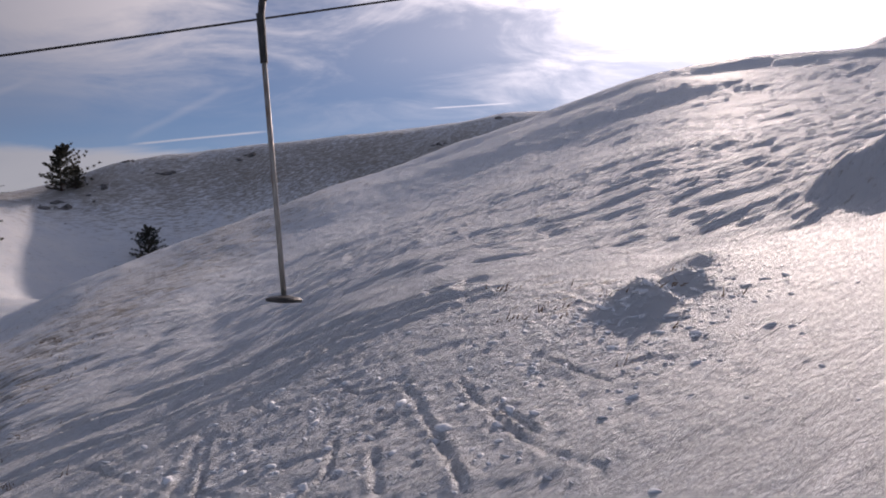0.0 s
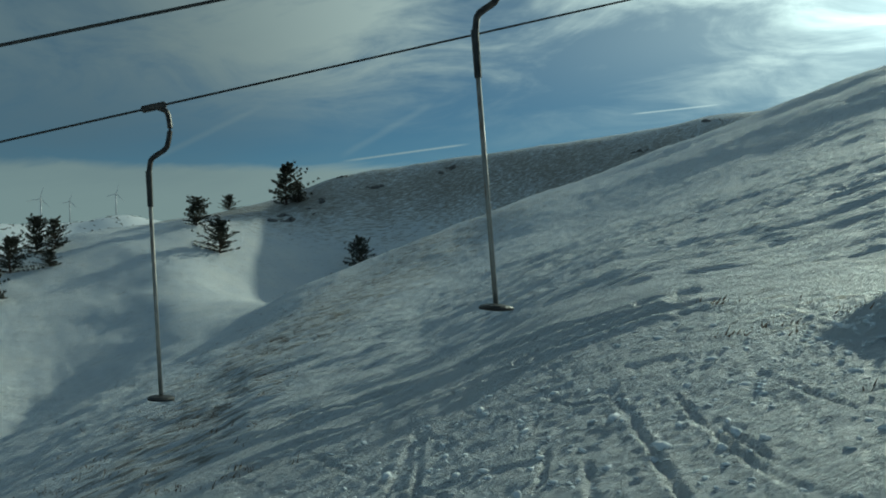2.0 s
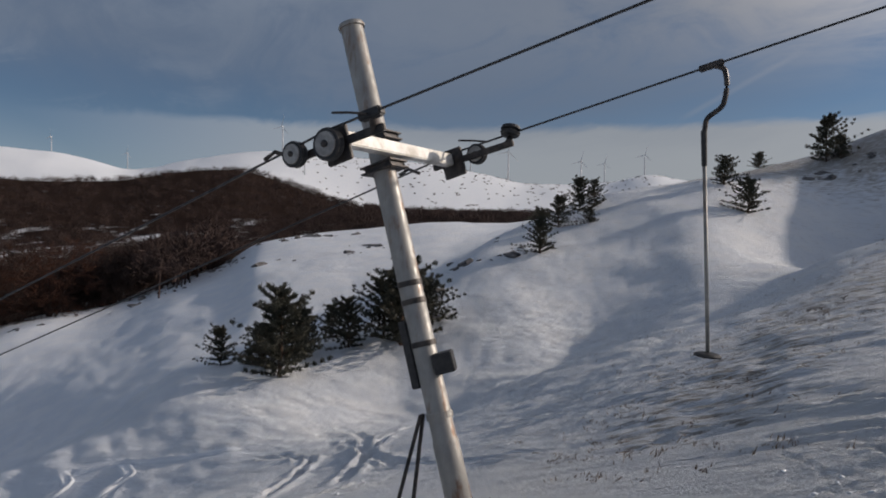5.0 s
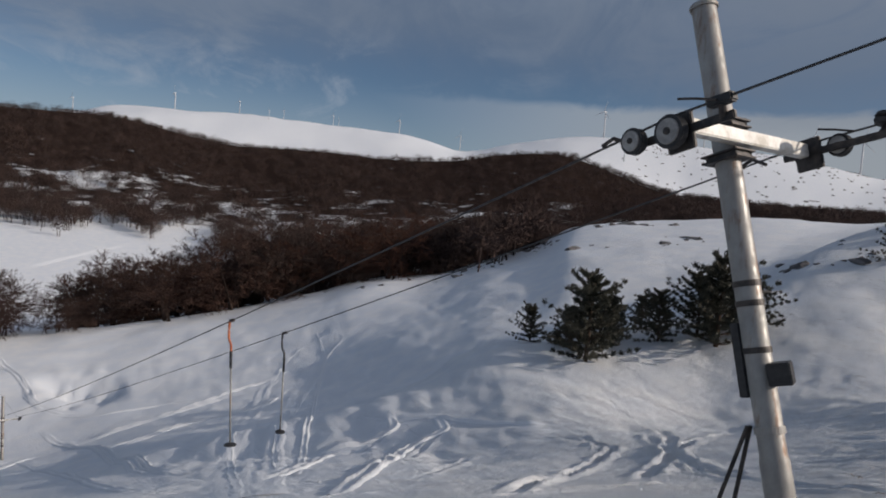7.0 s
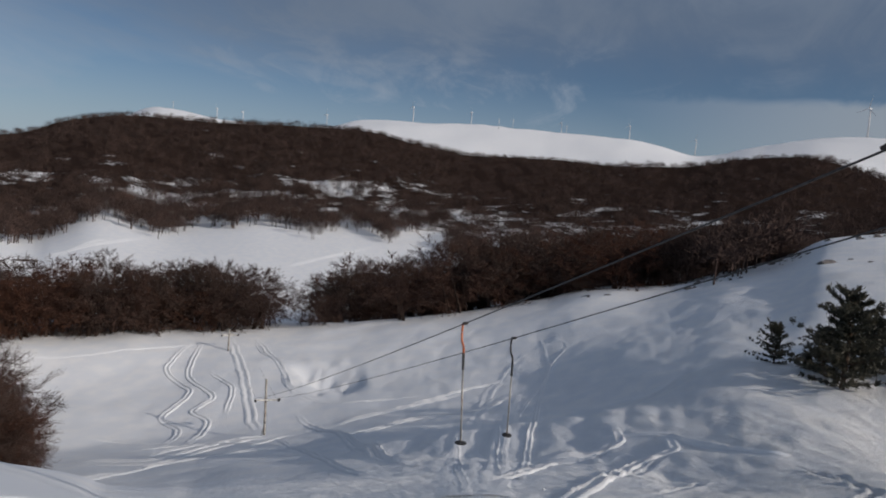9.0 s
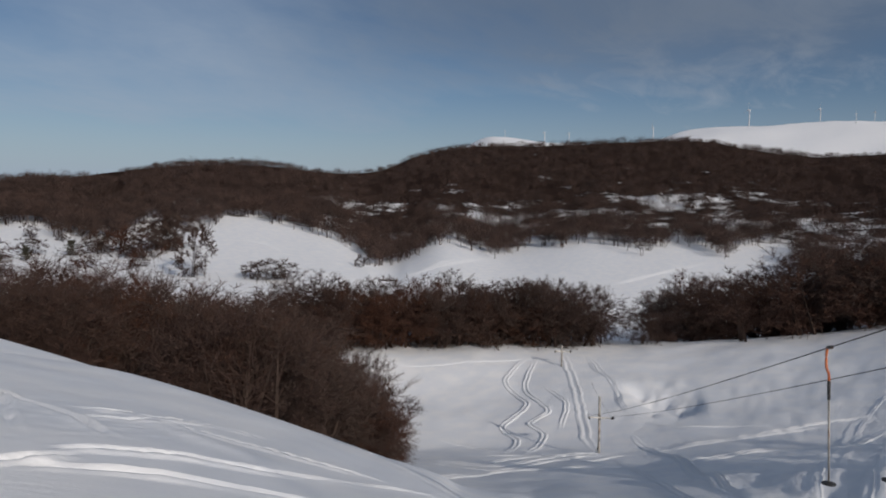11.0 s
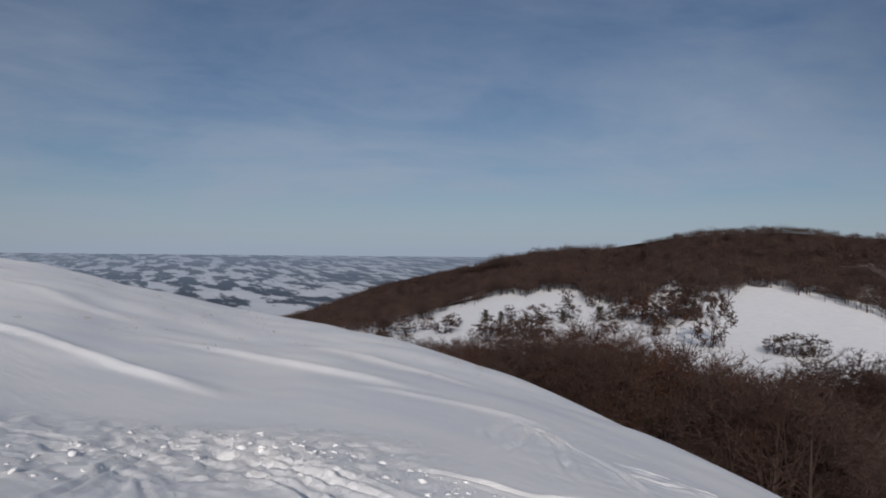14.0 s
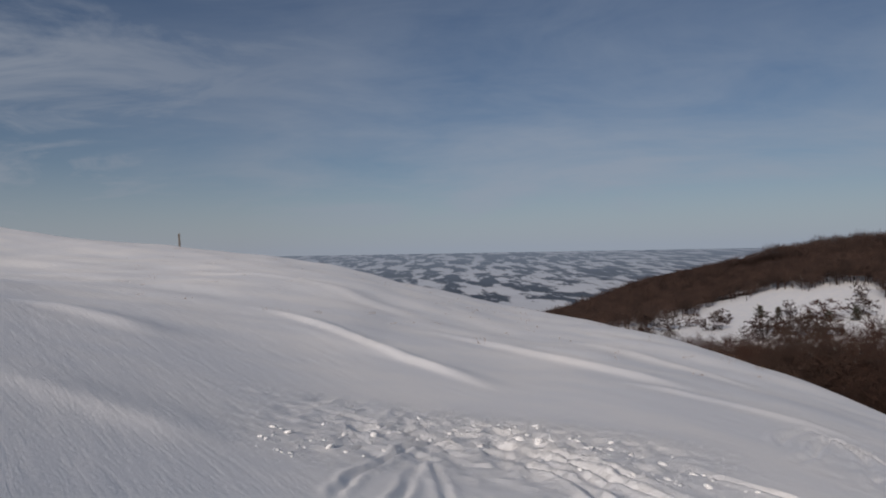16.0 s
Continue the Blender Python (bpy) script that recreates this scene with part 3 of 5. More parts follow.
def carve(knots, wide, deep, berm, near=4, far=40, seed=0):
    """A ski rut cut into the snow along headings and height angles, with pushed-up sides."""
    p = [seat_even(az, angle, near, far) for az, angle in knots]
    q, t = np.arange(len(p)), np.linspace(0, len(p) - 1, 40 * len(p))
    px, py = pchip(q, [v.x for v in p], t), pchip(q, [v.y for v in p], t)
    wob = 0.5 * wide * fbm(t * 3.1, t * 0 + seed, 3, 61)
    px, py = px + wob, py - wob
    area = (GX > px.min() - 1) & (GX < px.max() + 1) & (GY > py.min() - 1) & (GY < py.max() + 1) & (R2 < far * 1.3)
    ii = np.nonzero(area)
    x, y = GX[ii], GY[ii]
    g, k = np.full(len(x), 9.0), np.zeros(len(x), int)
    for c in range(0, len(px), 200):
        gap = np.hypot(x[:, None] - px[c:c + 200], y[:, None] - py[c:c + 200])
        m = gap.min(1)
        better = m < g
        g[better], k[better] = m[better], gap.argmin(1)[better] + c
    u = t[k] / t[-1]
    fade = np.clip(np.minimum(u, 1 - u) * 8, 0, 1) * (0.75 + 0.9 * fbm(x * 1.3, y * 1.3, 3, 63 + seed))
    HEIGHT[ii] += fade * (-deep * np.exp(-(g / (0.45 * wide)) ** 4) + berm * np.exp(-((g - 0.85 * wide) / (0.4 * wide)) ** 2))


def churn(az, d, half, depth, amount, scale, seed):
    """Trampled snow: broken crust in a patch."""
    patch = np.exp(-((DEG - az) / half) ** 4 - ((R2 - d) / depth) ** 4)
    lump = np.abs(fbm(GX * scale, GY * scale, 4, seed))
    HEIGHT[:] = HEIGHT + patch * amount * (0.35 - lump)


raise_ridge([(199, 21), (195, 18.9), (191.5, 16.6), (188.5, 15.2), (184, 13.8), (179.5, 12.4)], 0.13, 0.26, 0.8)
raise_ridge([(196, 17.6), (191, 15.6), (187, 14.6)], 0.06, 0.5)
raise_ridge([(186, 22), (180, 20.5), (175, 18.8), (170, 17.6), (164, 16.4)], 0.12, 0.34)
raise_ridge([(176, 26), (168, 23), (160, 20.5)], 0.10, 0.4)
raise_ridge([(206, 34), (198, 31), (190, 27), (184, 25)], 0.12, 0.6)
raise_ridge([(214, 15), (209, 14), (205, 12.5)], 0.09, 0.4)
raise_ridge([(216, 8), (208, 7.2), (200, 6.6)], 0.05, 0.35)
raise_ridge([(172, 16), (163, 15), (154, 14.5)], 0.07, 0.3)
raise_ridge([(150, 13), (143, 11), (135, 9.5)], 0.05, 0.22)
raise_mound(-33, 14, 0.9, 1.5, 0.6)
raise_mound(-14.5, 7.6, 0.30, 0.34)
raise_mound(-17.5, 8.6, 0.22, 0.3)
raise_mound(-19, 10, 0.2, 0.4)
churn(10, 7.0, 34, 3.6, 0.03, 3.9, 71)
churn(4, 7.5, 30, 3.4, 0.05, 9.5, 72)
churn(181, 8.3, 15, 1.5, 0.16, 2.6, 73)
churn(-15, 8.2, 7, 1.6, 0.07, 4.5, 74)
churn(150, 13, 9, 4, 0.035, 2.6, 75)
churn(106.5, 101, 3.4, 8, 1.3, 0.22, 77)
raise_mound(106.6, 101, -1.9, 2.4, 1.7)
raise_mound(104.9, 98, -1.5, 1.9, 1.6)
raise_mound(108.3, 104, -1.2, 1.6, 1.6)
churn(85, 20, 30, 7, 0.10, 1.1, 76)
carve([(75.6, -21.38), (69.4, -19.62), (66.4, -17.54), (67.9, -16.62), (72.3, -17.69)], 0.26, 0.08, 0.06, 10, 60, 10)
carve([(89.0, -19.94), (85.0, -18.83), (82.9, -17.02)], 0.26, 0.08, 0.06, 10, 60, 11)
carve([(85.3, -20.84), (80.0, -18.22), (78.3, -16.68)], 0.26, 0.08, 0.06, 10, 60, 12)
carve([(63.9, -14.87), (61.9, -16.62), (60.1, -17.58), (52.7, -16.95), (47.2, -15.79)], 0.26, 0.08, 0.06, 10, 60, 13)
carve([(75.1, -21.41), (66.2, -19.69), (60.8, -18.52)], 0.26, 0.08, 0.06, 10, 60, 14)
carve([(106.9, -18.55), (100.4, -17.08), (94.2, -15.24)], 0.26, 0.08, 0.06, 10, 60, 18)
carve([(104.2, -19.48), (99.1, -18.11), (94.6, -16.92), (89.3, -16.18)], 0.26, 0.08, 0.06, 10, 60, 19)
carve([(81.6, -21.05), (75.4, -18.45), (71.9, -17.22), (66.6, -16.6)], 0.26, 0.08, 0.06, 10, 60, 20)
carve([(88.8, -22.57), (82.5, -21.72), (75.2, -20.52)], 0.26, 0.08, 0.06, 10, 60, 21)
carve([(72.3, -17.60), (69.4, -16.87), (66.2, -17.06), (67.2, -18.37), (70.8, -19.99), (74.0, -21.28)], 0.30, 0.13, 0.09, 10, 50, 80)
carve([(63.9, -14.86), (62.0, -15.40), (61.4, -16.72), (59.1, -17.31), (56.5, -17.07)], 0.36, 0.14, 0.08, 10, 50, 81)
carve([(63.7, -18.85), (61.3, -16.71), (59.0, -15.29), (56.8, -14.21)], 0.35, 0.14, 0.10, 10, 50, 82)
carve([(40.4, -14.9), (38.3, -14.45), (31.6, -12.2), (24.3, -10.2), (18.2, -8.5), (13.7, -6.95), (7.8, -4.85), (2.9, -3.55), (-1.1, -2.3), (-6.0, -1.2)], 0.26, 0.12, 0.09, 5.5, 30, 22)
carve([(34.0, -14.2), (26.0, -12.1), (18.0, -9.9), (12.0, -7.9), (7.4, -5.95), (2.9, -4.5), (-1.5, -3.2), (-5.8, -2.3)], 0.20, 0.08, 0.06, 5.5, 30, 23)
carve([(3.7, -8.81), (2.0, -11.37), (0.5, -13.43), (-1.2, -16.81)], 0.06, 0.028, 0.012, 4, 30, 90)
carve([(-0.5, -8.80), (-3.0, -10.66), (-7.0, -12.85)], 0.06, 0.028, 0.012, 4, 30, 91)
carve([(20.7, -16.49), (19.2, -13.96), (17.9, -11.18)], 0.06, 0.028, 0.012, 4, 30, 92)
carve([(18.3, -16.64), (17.8, -14.03), (17.4, -11.54)], 0.06, 0.028, 0.012, 4, 30, 93)
carve([(32.2, -13.48), (27.6, -13.54), (22.6, -12.92)], 0.06, 0.028, 0.012, 4, 30, 94)
carve([(17.4, -11.96), (15.2, -12.39)], 0.06, 0.028, 0.012, 4, 30, 95)
carve([(33.0, -13.97), (30.5, -14.56), (26.8, -15.79)], 0.06, 0.028, 0.012, 4, 30, 96)
carve([(5.8, -13.49), (5.2, -16.84)], 0.06, 0.028, 0.012, 4, 30, 97)
carve([(8.8, -9.20), (5.7, -9.89), (2.2, -9.24)], 0.06, 0.028, 0.012, 4, 30, 98)
carve([(-6.4, -7.24), (-9.6, -8.61), (-12.3, -9.51)], 0.06, 0.028, 0.012, 4, 30, 99)
carve([(14.7, -9.93), (12.0, -10.95), (10.2, -10.48)], 0.06, 0.028, 0.012, 4, 30, 100)
carve([(3.5, -8.81), (1.8, -11.16), (0.1, -14.65), (-0.7, -16.63)], 0.06, 0.025, 0.008, 4, 30, 24)
carve([(-0.5, -8.59), (-3.0, -11.28), (-7.0, -13.96), (-12.0, -15.73)], 0.06, 0.025, 0.008, 4, 30, 25)
carve([(17.8, -11.31), (18.7, -13.98), (20.5, -16.31)], 0.16, 0.040, 0.020, 4, 30, 26)
carve([(11.0, -6.54), (4.3, -7.29), (-1.9, -4.92)], 0.06, 0.025, 0.008, 4, 30, 27)
carve([(31.6, -13.34), (26.0, -13.28), (20.9, -15.07), (14.8, -16.2)], 0.06, 0.025, 0.008, 4, 30, 28)
carve([(8.4, -12.63), (8.9, -14.71), (11.2, -16.71)], 0.06, 0.025, 0.008, 4, 30, 29)
carve([(188.7, -18.51), (187.4, -17.13), (186.2, -15.09)], 0.09, 0.030, 0.025, 4, 30, 30)
carve([(183.8, -18.85), (184.2, -17.21), (185.1, -15.53)], 0.09, 0.030, 0.025, 4, 30, 31)
carve([(192.7, -17.3), (190.9, -15.96), (186.4, -14.45), (182.3, -14.31)], 0.09, 0.030, 0.025, 4, 30, 32)
carve([(181.4, -14.32), (176.5, -14.92), (170.5, -16.36), (165.1, -17.97)], 0.14, 0.050, 0.050, 4, 30, 33)
carve([(179.2, -15.57), (174.8, -16.73), (171.4, -18.6)], 0.14, 0.050, 0.050, 4, 30, 34)
carve([(150.4, -15.65), (145.0, -16.87), (138.8, -18.7), (127.5, -21.85)], 0.15, 0.070, 0.045, 8, 40, 35)
carve([(151.6, -17.45), (145.0, -18.63), (136.6, -20.58), (122.8, -23.01)], 0.15, 0.070, 0.045, 8, 40, 36)
carve([(154.1, -19.35), (147.0, -20.3), (138.7, -21.86), (130.2, -23.36)], 0.15, 0.070, 0.045, 8, 40, 37)
carve([(178.1, -14.89), (174.1, -15.99), (168.8, -17.44), (164.8, -18.72)], 0.15, 0.070, 0.045, 5, 40, 43)
carve([(160.6, -13.8), (158.0, -12.59), (155.8, -13.59), (153.7, -16.24)], 0.15, 0.070, 0.045, 5, 40, 44)
carve([(150.6, -15.14), (145.6, -16.41), (141.1, -17.45), (137.1, -18.6)], 0.15, 0.070, 0.045, 5, 45, 45)
carve([(159.3, -14.78), (156.5, -13.16), (152.9, -14.65), (147.4, -17.5)], 0.15, 0.070, 0.045, 5, 45, 46)
carve([(150.1, -17.96), (155.5, -17.61), (161.6, -16.49), (166.9, -15.55)], 0.15, 0.070, 0.045, 5, 40, 47)


def mesh_from(name, verts, faces, material, smooth=True):
    me = bpy.data.meshes.new(name)
    me.from_pydata(verts, [], faces)
    me.materials.append(material)
    if smooth:
        me.polygons.foreach_set("use_smooth", [True] * len(me.polygons))
    me.update()
    return me


def mesh_arrays(name, verts, faces, material, smooth=False):
    """A mesh from arrays of corners and triangles or quads."""
    me = bpy.data.meshes.new(name)
    n, k = faces.shape
    me.vertices.add(len(verts))
    me.vertices.foreach_set("co", np.ascontiguousarray(verts, np.float32).ravel())
    me.loops.add(n * k)
    me.loops.foreach_set("vertex_index", np.ascontiguousarray(faces, np.int32).ravel())
    me.polygons.add(n)
    me.polygons.foreach_set("loop_start", np.arange(0, n * k, k, dtype=np.int32))
    me.polygons.foreach_set("use_smooth", np.full(n, smooth))
    me.update(calc_edges=True)
    me.materials.append(material)
    return me


def build_ground():
    na, nr = HEIGHT.shape
    verts = np.stack([GX, GY, HEIGHT], -1).reshape(-1, 3)
    i, j = np.meshgrid(np.arange(na), np.arange(nr - 1), indexing="ij")
    k = (i + 1) % na
    faces = np.stack([i * nr + j, k * nr + j, k * nr + j + 1, i * nr + j + 1], -1).reshape(-1, 4)[:, ::-1]
    me = mesh_arrays("ground", verts, faces, SNOW, True)
    d_edge, _ = line_at("edge", AZ)
    d_wood, _ = line_at("wooded", AZ)
    d_beh, _ = line_at("behind", AZ)
    az_in = smoothstep(46, 52, DEG) * (1 - smoothstep(182, 186, DEG))
    woods = smoothstep(0, 1, (R2 - d_edge[:, None]) / 40 + 0.5 + 1.4 * fbm(GX * 0.02, GY * 0.02, 3, 21)) * (1 - smoothstep(0, 1, (R2 - d_wood[:, None] * 1.1) / 120)) * az_in
    woods = woods * (0.74 + 0.5 * smoothstep(0.03, 0.5, (R2 - d_edge[:, None]) / (d_wood - d_edge)[:, None]))
    share = (R2 - d_edge[:, None]) / (d_wood - d_edge)[:, None]
    woods = woods - 0.5 * smoothstep(0.05, 0.35, fbm(R2 * 0.022, DEG * 0.16, 3, 51)) * smoothstep(0.03, 0.12, share) * (1 - smoothstep(0.35, 0.6, share)) * smoothstep(96, 104, DEG) * (1 - smoothstep(134, 146, DEG))
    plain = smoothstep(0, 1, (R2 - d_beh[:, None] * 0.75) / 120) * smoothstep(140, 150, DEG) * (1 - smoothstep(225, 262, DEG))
    # share of painted haze in the ground colour, growing with distance
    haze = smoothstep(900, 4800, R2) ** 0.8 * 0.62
    band = np.exp(-((DEG - 45 + 0.68 * R2) / 14.0) ** 2) * smoothstep(8, 12, R2) * (1 - smoothstep(45, 60, R2))
    band = np.maximum(band, 0.55 * np.exp(-((DEG - 5) / 22.0) ** 2) * smoothstep(10, 16, R2) * (1 - smoothstep(50, 64, R2)))
    tufts = np.exp(-((DEG + 9) / 8.0) ** 2) * np.exp(-((R2 - 9) / 3.0) ** 2) * 0.6
    far_stones = smoothstep(95, 130, R2) * (1 - smoothstep(500, 900, R2)) * smoothstep(44, 55, DEG) * (1 - smoothstep(86, 92, DEG)) * 0.35
    # dead grass of the gully, thickened so its colour also deepens the slope's shade
    gully = np.exp(-((R2 - 91) / 14.0) ** 2) * (1 - smoothstep(40, 50, DEG)) * (0.97 + 0.14 * fbm(GX * 0.3, GY * 0.3, 3, 46))
    west = smoothstep(160, 185, DEG) * smoothstep(12, 25, R2) * (1 - smoothstep(70, 90, R2)) * 0.3
    open_slope = 0.47 * front * smoothstep(6, 14, R2) * (1 - smoothstep(50, 62, DEG)) * (1 - smoothstep(120, 160, R2))
    grass = np.maximum.reduce([band * 0.78, tufts, far_stones, gully, west, open_slope])
    rough = (0.26 + 0.74 * front * (1 - smoothstep(60, 95, DEG)) * (1 - smoothstep(200, 280, DEG))) * (1 - smoothstep(60, 400, R2)) + 0.3 * smoothstep(100, 400, R2)
    rough = rough * (1 - 0.8 * (1 - east))
    broken = front * (1 - smoothstep(9, 15, R2)) * (1 - smoothstep(50, 70, DEG)) + 0.9 * np.exp(-((DEG - 181) / 16) ** 4 - ((R2 - 8.3) / 1.8) ** 4)
    # where the streak colour goes, for ice, dirt and painted relief shade
    ice_and_shade = front * smoothstep(8, 13, R2) * (1 - smoothstep(48, 60, DEG)) * (1 - smoothstep(55, 80, R2)) * (0.55 + 0.45 * smoothstep(-0.2, 0.25, fbm(GX * 0.12, GY * 0.12, 3, 44))) + 0.3 * smoothstep(150, 170, DEG) * smoothstep(14, 26, R2) * (1 - smoothstep(60, 80, R2))
    for name, v in (("wood", woods), ("plain", plain), ("haze", haze), ("grass", grass), ("rough", rough), ("broken", broken), ("lee", 1 - east), ("ice_and_shade", ice_and_shade)):
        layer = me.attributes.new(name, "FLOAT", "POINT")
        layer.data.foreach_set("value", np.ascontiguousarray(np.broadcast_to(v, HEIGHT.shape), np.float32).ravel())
    return tagged(new("ground", me), "snow-covered hillside with wind crust, dead grass and far plain", "snow ground", kind="structure")


build_ground()


# ---- building helpers ----


def part(name, bm, material, parent=None, label="", smooth=False):
    me = bpy.data.meshes.new(name)
    bm.to_mesh(me)
    bm.free()
    me.materials.append(material)
    if smooth:
        me.polygons.foreach_set("use_smooth", [True] * len(me.polygons))
    ob = new(name, me)
    ob.parent = parent
    if label:
        ob["label"] = label
    return ob


def thing(name, m, label, category, group=""):
    ob = tagged(new(name), label, category, group)
    ob.empty_display_size = 0.2
    ob.matrix_basis = m
    return ob


def rod(bm, p, q, r1, r2=None, sides=10):
    """A round bar from p to q."""
    p, q = Vector(p), Vector(q)
    m = Matrix.Translation((p + q) / 2) @ (q - p).to_track_quat("Z", "Y").to_matrix().to_4x4()
    bmesh.ops.create_cone(bm, cap_ends=True, segments=sides, radius1=r1, radius2=r1 if r2 is None else r2, depth=(q - p).length, matrix=m)
    return bm


def box(bm, centre, size, m=None, bevel=0.0):
    tmp = bmesh.new()
    bmesh.ops.create_cube(tmp, size=1.0, matrix=Matrix.Diagonal((*size, 1)))
    if bevel:
        bmesh.ops.bevel(tmp, geom=list(tmp.edges), offset=bevel, segments=2, affect="EDGES")
    bmesh.ops.transform(tmp, matrix=(m or Matrix()) @ Matrix.Translation(centre), verts=tmp.verts)
    me = bpy.data.meshes.new("tmp")
    tmp.to_mesh(me)
    tmp.free()
    bm.from_mesh(me)
    bpy.data.meshes.remove(me)
    return bm


def lathe(bm, centre, axis, outline, sides=20):
    """A turned body round an axis: the outline gives radius and place along the axis."""
    m = Matrix.Translation(centre) @ Vector(axis).to_track_quat("Z", "Y").to_matrix().to_4x4()
    rings = []
    for r, h in outline:
        rings.append([bm.verts.new(m @ Vector((r * math.cos(2 * math.pi * k / sides), r * math.sin(2 * math.pi * k / sides), h))) for k in range(sides)])
    for a, b in zip(rings, rings[1:]):
        for k in range(sides):
            bm.faces.new((a[k], a[(k + 1) % sides], b[(k + 1) % sides], b[k]))
    bm.faces.new(rings[0][::-1])
    bm.faces.new(rings[-1])
    return bm


def tube(bm, points, r, sides=8):
    """A bent round bar through points."""
    points = [Vector(p) for p in points]
    rings = []
    for i, p in enumerate(points):
        way = (points[min(i + 1, len(points) - 1)] - points[max(i - 1, 0)]).normalized()
        m = way.to_track_quat("Z", "Y").to_matrix()
        rings.append([bm.verts.new(p + m @ Vector((r * math.cos(2 * math.pi * k / sides), r * math.sin(2 * math.pi * k / sides), 0))) for k in range(sides)])
    for a, b in zip(rings, rings[1:]):
        for k in range(sides):
            bm.faces.new((a[k], a[(k + 1) % sides], b[(k + 1) % sides], b[k]))
    bm.faces.new(rings[0][::-1])
    bm.faces.new(rings[-1])
    return bm


def bend(points, steps=8):
    """A smooth line through points."""
    p = np.array(points, float)
    q = np.arange(len(p))
    t = np.linspace(0, len(p) - 1, (len(p) - 1) * steps + 1)
    return np.stack([pchip(q, p[:, k], t) for k in range(p.shape[1])], 1)


# ---- drag lift ----


def make_steel():
    k = Mat("galvanised_steel", 0.5, 0.35)
    dull = k.mix(k.noise(7, 6, 0.6, (1, 1, 0.5)), rgb(0.20, 0.19, 0.18), rgb(0.44, 0.43, 0.40))
    rust = k.mix(k.noise(25, 4), rgb(0.13, 0.065, 0.04), rgb(0.27, 0.16, 0.10))
    k.colour(k.mix(k.span(k.noise(3.0, 8, 0.72, (2.2, 2.2, 0.35)), 0.50, 0.66), dull, rust))
    k.put(k.b.inputs["Roughness"], k.span(k.noise(9, 4), 0.2, 0.8, 0.38, 0.7))
    k.normal(k.bump(k.noise(30, 4), 0.35, 0.005))
    return k.m


STEEL = make_steel()
BLACK = plain_mat("black_rubber", (0.012, 0.012, 0.013), (0.035, 0.034, 0.034), 12, 0.55)
DARK = plain_mat("dark_greased_iron", (0.025, 0.024, 0.026), (0.09, 0.075, 0.065), 9, 0.5, 0.5)
WORN = plain_mat("worn_white_paint_beam", (0.42, 0.38, 0.32), (0.78, 0.76, 0.72), 5, 0.45, 0.1, 0.4, 0.006)
SHEAVE = plain_mat("grey_sheave", (0.22, 0.21, 0.20), (0.42, 0.40, 0.37), 8, 0.5, 0.3)
ORANGE = plain_mat("faded_orange_plastic", (0.42, 0.10, 0.035), (0.58, 0.18, 0.07), 4, 0.45)
ROPE = plain_mat("steel_rope", (0.03, 0.03, 0.032), (0.08, 0.08, 0.08), 20, 0.5, 0.6)

LINE_WAY = Vector((0.898, 0.441, 0.0)).normalized()   # uphill along the lift
LINE_SIDE = Vector((-0.441, 0.898, 0.0)).normalized()
RISE = 0.254


def wheel_on(parent, centre, r, axis, label):
    w = part("sheave", lathe(bmesh.new(), centre, axis, [(r * 0.25, -0.05), (r * 0.95, -0.05), (r, -0.035), (r * 0.86, 0.0), (r, 0.035), (r * 0.95, 0.05), (r * 0.25, 0.05)], 24), BLACK, parent, label)
    part("rim_disc", lathe(bmesh.new(), Vector(centre) - Vector(axis) * 0.055, axis, [(r * 0.2, -0.012), (r * 0.72, -0.012), (r * 0.76, 0.0), (r * 0.2, 0.0)], 24), SHEAVE, w, "worn grey wheel disc")
    part("hub", lathe(bmesh.new(), Vector(centre) - Vector(axis) * 0.06, axis, [(r * 0.08, -0.03), (r * 0.22, -0.02), (r * 0.24, 0.11), (r * 0.1, 0.13)], 12), DARK, w)
    return w


